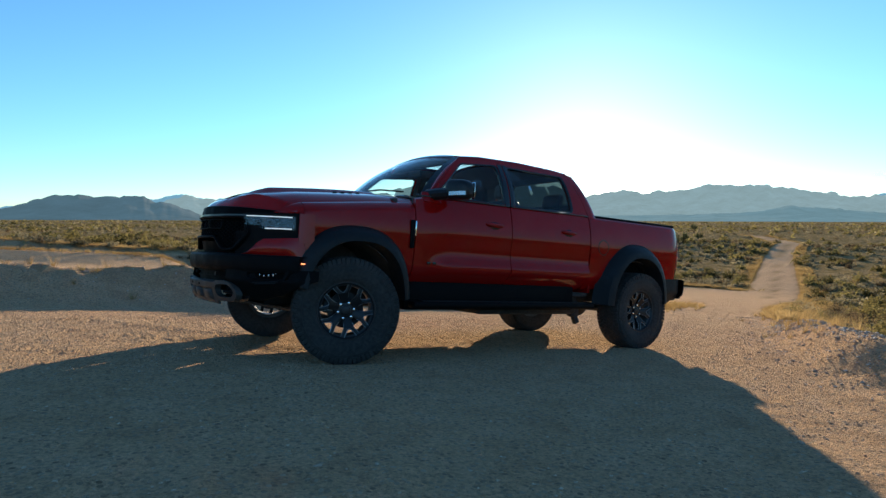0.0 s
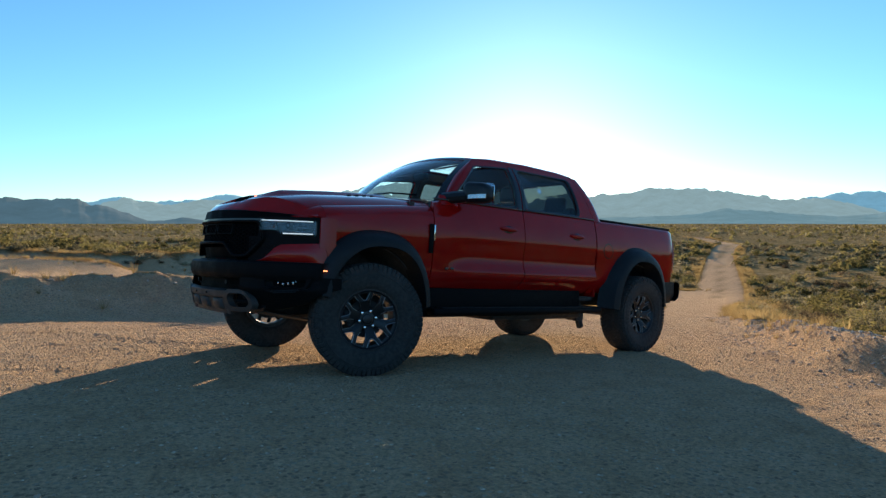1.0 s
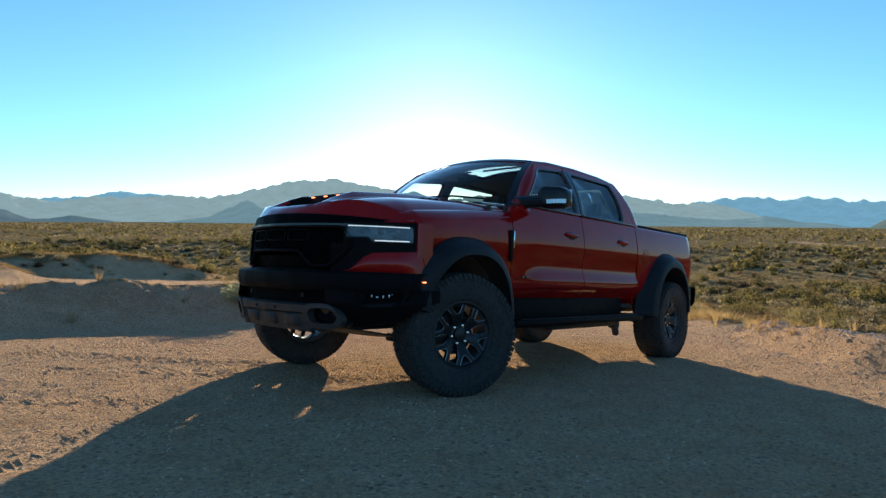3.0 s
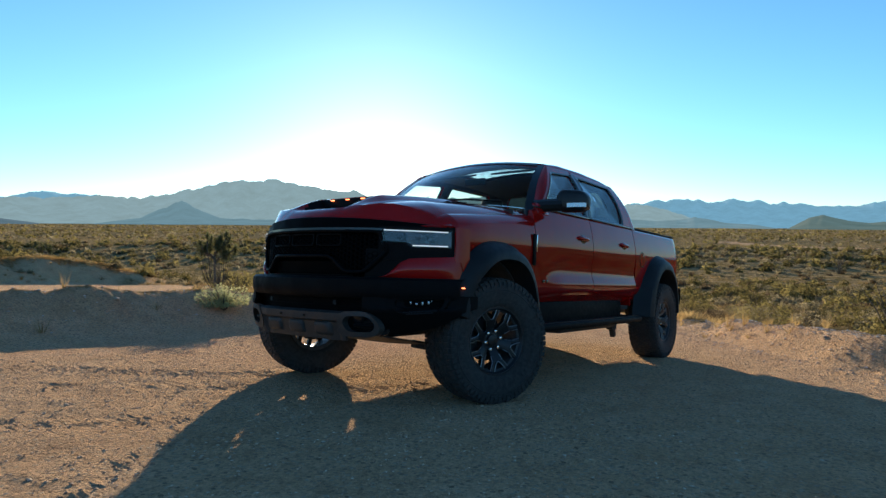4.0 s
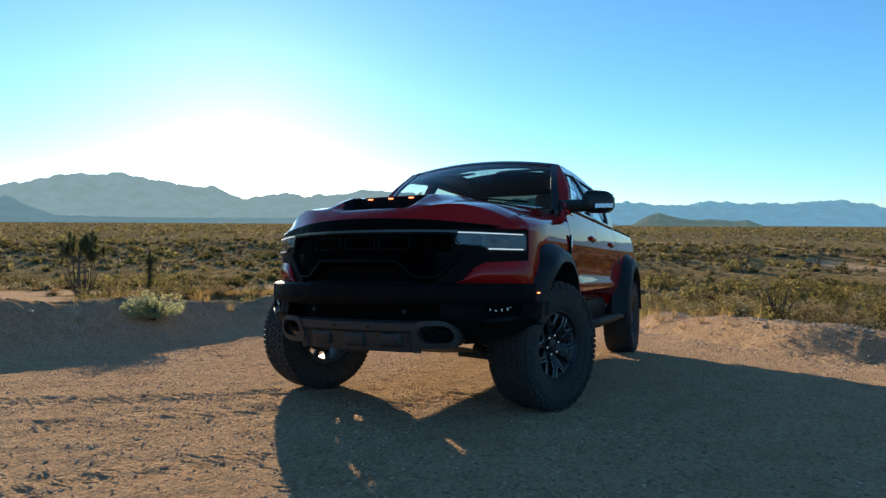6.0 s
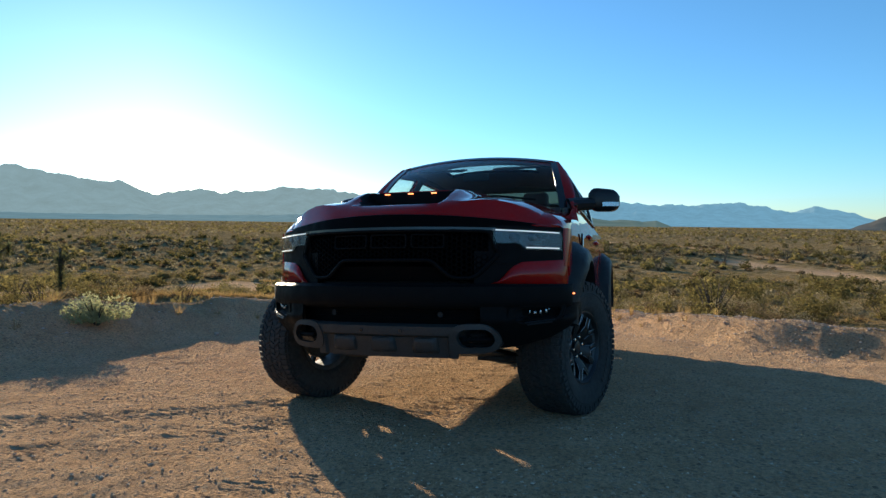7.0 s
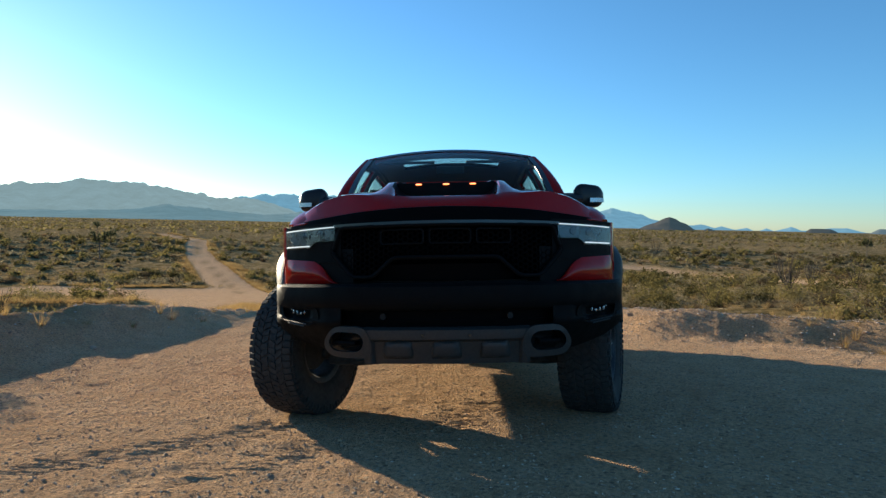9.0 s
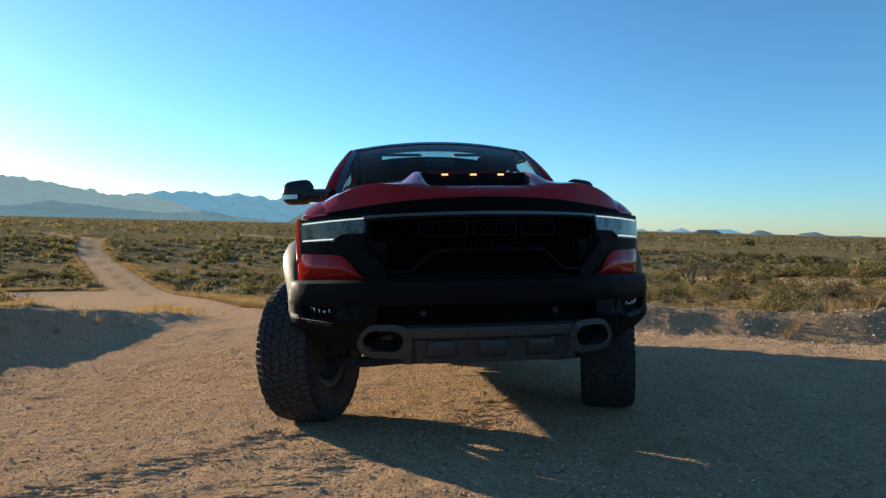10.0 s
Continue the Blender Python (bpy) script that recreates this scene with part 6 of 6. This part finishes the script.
def joshua_tree(at, height, seed, label, forks=4, shaggy=False):
    """A yucca tree: a trunk, limbs forking twice, and short spiky rosettes that close into a ragged crown."""
    x, y = at
    rs = random.Random(seed)
    tree = new("joshua_tree")
    tree.location = (x, y, float(ground_z(x, y)) - 0.05)
    tagged(tree, label, "tree")
    r = (0.026 if shaggy else 0.015) * height
    rise = 0.9 if shaggy else 0.56
    top = Vector((rs.uniform(-0.04, 0.04), rs.uniform(-0.04, 0.04), rise)) * height
    part("trunk", tube([(0, 0, 0), top * 0.5 + Vector((0.02, 0, 0)), top], [r * 1.5, r, r * 0.8], 9), BARK, tree)
    if shaggy:
        for k in range(9):
            rosette(tree, top * (0.25 + 0.083 * k) + Vector((rs.uniform(-0.03, 0.03), rs.uniform(-0.03, 0.03), 0)), 0.13 * height, 70, rs, -1.2)
        for k in range(3):
            a = rs.random() * math.tau
            end = top * rs.uniform(0.6, 0.85) + Vector((math.cos(a), math.sin(a), 0.5)) * 0.11 * height
            part("limb", tube([top * 0.6, (top * 0.7 + end) / 2, end], [r * 0.7, r * 0.6, r * 0.5], 6), BARK, tree)
            rosette(tree, end, 0.10 * height, 60, rs)
        return tree
    for k in range(forks):
        a = math.tau * k / forks + rs.uniform(-0.5, 0.5)
        start = top * rs.uniform(0.82, 1.0)
        mid = start + Vector((math.cos(a) * 0.10, math.sin(a) * 0.10, 0.05)) * height
        part("limb", tube([start - Vector((0, 0, 0.03 * height)), (start + mid) / 2, mid], [r * 0.8, r * 0.7, r * 0.6], 7), BARK, tree)
        for j in range(rs.choice((3, 4, 4))):
            b = a + rs.uniform(-1.3, 1.3)
            q = rs.uniform(0.03, 0.16)
            end = mid + Vector((math.cos(b) * q, math.sin(b) * q, rs.uniform(0.02, 0.27))) * height
            part("limb", tube([mid - Vector((0, 0, 0.02 * height)), (mid + end) / 2 + Vector((math.cos(b), math.sin(b), 0)) * 0.02 * height, end], [r * 0.6, r * 0.55, r * 0.45], 6), BARK, tree)
            rosette(tree, end, height * rs.uniform(0.06, 0.10), 110, rs, -1.2)
            rosette(tree, (mid + end) / 2, height * 0.07, 60, rs, -1.2)
    return tree


def tall_stems(at, height, seed):
    """An ocotillo: long bare wands from one root."""
    x, y = at
    rs = random.Random(seed)
    shrub = new("ocotillo")
    shrub.location = (x, y, float(ground_z(x, y)) - 0.05)
    tagged(shrub, "tall ocotillo with bare upright grey wands", "shrub")
    for k in range(22):
        a, t = rs.random() * math.tau, rs.uniform(0.08, 0.42) * height
        tip = Vector((math.cos(a) * t, math.sin(a) * t, height * rs.uniform(0.7, 1.0)))
        part("wand", tube([(math.cos(a) * 0.05, math.sin(a) * 0.05, 0), tip * 0.45 + Vector((math.cos(a), math.sin(a), 0)) * 0.06 * height, tip], [0.018, 0.014, 0.006], 5), TWIG, shrub)
    return shrub


soft_bush("brittle_bush", (-1.75, -4.98), 0.47, 0.42, SAGE, "pale grey-green brittle bush on the earth berm", 5200, 0.055)
tall_stems((-11.75, -20.9), 2.2, 5)
joshua_tree((-12.3, -21.9), 3.6, 4, "joshua tree with dark spiky crown beside the dirt road", 5)
joshua_tree((-16.5, -22.9), 2.6, 9, "slim young joshua tree shaggy with leaves", 1, True)
for k, (ax, ay, h) in enumerate(((-15.5, -50, 2.4), (-72.8, -46.1, 4.4), (-100, 68, 4.0), (-94, -57, 3.0), (-30, -95, 3.0), (-120, -75, 3.2))):
    joshua_tree((ax, ay), h, 30 + k, "joshua tree standing out on the scrub plain", 4)
for k, (ax, ay, h) in enumerate(((-37.2, 21.6, 2.5), (-27.2, 16.6, 1.7), (-73, 3.9, 3.0), (-90, 13.2, 3.2), (-61, 53.5, 2.8), (-76, 72, 2.8), (-35.3, 22.3, 1.8), (-80, -2.9, 2.8), (-96.6, 22.4, 3.0), (-106, 35, 3.2))):
    tall_stems((ax, ay), h, 60 + k)
for k in range(46):
    a = math.radians(132 + 145 * rng.rand())
    d = 11 + 22 * rng.rand()
    x, y = d * math.cos(a), d * math.sin(a)
    if dirt_share(x, y) < 0.1:
        if k % 3 == 0:
            soft_bush("creosote_bush", (x, y), 0.55 + 0.3 * rng.rand(), 0.9 + 0.6 * rng.rand(), CREOSOTE, "olive creosote bush with thin stems on the plain", 700, 0.08)
        else:
            soft_bush("bursage_bush", (x, y), 0.35 + 0.2 * rng.rand(), 0.4 + 0.2 * rng.rand(), BURSAGE if k % 3 == 1 else CREOSOTE, "low rounded desert bush on the plain", 600, 0.10, 8)

# ---- stones ----
STONE = plain("desert_stone", (0.46, 0.32, 0.215), 0.9, grain=0.4, scale=30, relief=0.004)


def rock_mesh(name, seed, subdiv=2):
    bm = bmesh.new()
    bmesh.ops.create_icosphere(bm, subdivisions=subdiv, radius=1)
    for v in bm.verts:
        v.co *= 1 + 0.35 * noise.noise(v.co * 1.3 + Vector((seed * 7, 0, 0))) + 0.12 * noise.noise(v.co * 3.1 + Vector((0, seed * 5, 0)))
        v.co.z *= 0.65
    return mesh_of(name, bm, STONE, 25)


def pebble_build(*tones):
    def build(t, b):
        g = t.nodes.new("ShaderNodeNewGeometry")
        r = ramp(t, g.outputs["Random Per Island"], list(zip((0.0, 0.45, 0.85, 1.0), tones)))
        link(t, r.outputs[0], b.inputs["Base Color"])
        b.inputs["Roughness"].default_value = 0.9
    return build


PEBBLE = material("pebble_stone", pebble_build((0.28, 0.17, 0.10), (0.44, 0.29, 0.175), (0.52, 0.365, 0.235), (0.58, 0.44, 0.305)))
RUBBLE = material("rubble_stone", pebble_build((0.30, 0.20, 0.13), (0.48, 0.35, 0.24), (0.60, 0.48, 0.37), (0.74, 0.64, 0.53)))
rocks = [rock_mesh("rock", k) for k in range(5)]
spots = []
for way, wide, count in ((ROCKY, 0.55, 150), (BERM, 0.75, 90)):
    w = np.array(way, float)
    k = rng.randint(0, len(way) - 1, count)
    p = w[k] + (w[k + 1] - w[k]) * rng.rand(count, 1) + rng.randn(count, 2) * wide * 0.6
    spots += [(float(a), float(b), (0.006 + 0.016 * rng.rand() ** 2.5) * (1.0 if way is ROCKY else 1.9)) for a, b in p]
for a, b, s in ((2.9, 1.2, 0.018), (2.3, 2.6, 0.022), (1.2, 3.3, 0.02), (3.0, -1.2, 0.025), (2.4, -2.2, 0.03), (0.6, 4.1, 0.022), (-1.2, 4.0, 0.03), (-5.5, 2.0, 0.035), (-6.5, 0.8, 0.03), (1.5, -2.9, 0.03), (2.0, -0.9, 0.02)):
    spots.append((a, b, s * 0.55))
for k, (x, y, s) in enumerate(spots):
    ob = new("rock", rocks[k % 5])
    ob.matrix_world = Matrix.Translation((x, y, float(ground_z(x, y)) + s * 0.15)) @ Euler((0, 0, k * 1.7)).to_matrix().to_4x4() @ Matrix.Diagonal((s * (1 + 0.4 * (k % 3)), s, s, 1))
    tagged(ob, "rough tan stone lying on the dirt", "rock", "stones on the ridges")

# gravel over the clearing and stones on the ridges
n = 80000
r = 0.3 + 8.5 * rng.rand(n) ** 0.75
a = rng.rand(n) * math.tau
gx, gy = 1.0 + r * np.cos(a), 0.8 + r * np.sin(a)
keep = dirt_share(gx, gy) > 0.5
gx, gy = gx[keep], gy[keep]
for way, wide, count in ((ROCKY, 0.7, 13000), (BERM, 0.75, 4500)):
    w = np.array(way, float)
    k = rng.randint(0, len(way) - 1, count)
    p = w[k] + (w[k + 1] - w[k]) * rng.rand(count, 1) + rng.randn(count, 2) * wide * 0.6
    gx, gy = np.concatenate([gx, p[:, 0]]), np.concatenate([gy, p[:, 1]])
gz = ground_z(gx, gy)
size = 0.0026 + 0.009 * rng.rand(len(gx)) ** 4.5 + 0.0008 * np.hypot(gx - 2, gy - 1) * rng.rand(len(gx)) ** 3
size[-17500:] += 0.0015 + 0.016 * rng.rand(17500) ** 5
unit = np.array([(1, 0, 0), (-1, 0, 0), (0, 1, 0), (0, -1, 0), (0, 0, 0.45), (0, 0, -0.5)], float)
tri = np.array([(0, 2, 4), (2, 1, 4), (1, 3, 4), (3, 0, 4), (2, 0, 5), (1, 2, 5), (3, 1, 5), (0, 3, 5)])
jit = unit[None] * (0.65 + 0.7 * rng.rand(len(gx), 6, 1))
ang = rng.rand(len(gx)) * math.tau
rot = np.stack([np.stack([np.cos(ang), -np.sin(ang)], -1), np.stack([np.sin(ang), np.cos(ang)], -1)], 1)
jit[:, :, :2] = np.einsum("nij,nkj->nki", rot, jit[:, :, :2])
verts = jit * size[:, None, None] + np.stack([gx, gy, gz + size * 0.2], -1)[:, None]
for name, some, mat, label, category in (
        ("gravel", slice(0, -17500), PEBBLE, "loose tan gravel strewn over the dirt clearing", "gravel"),
        ("ridge_stones", slice(-17500, None), RUBBLE, "pale broken stones over the ridges of pushed-up earth", "stones")):
    v = verts[some].reshape(-1, 3)
    faces = (tri[None] + 6 * np.arange(len(v) // 6)[:, None, None]).reshape(-1, 3)
    tagged(new(name, from_arrays(name, v, faces, mat, flat=True)), label, category, kind="stuff")
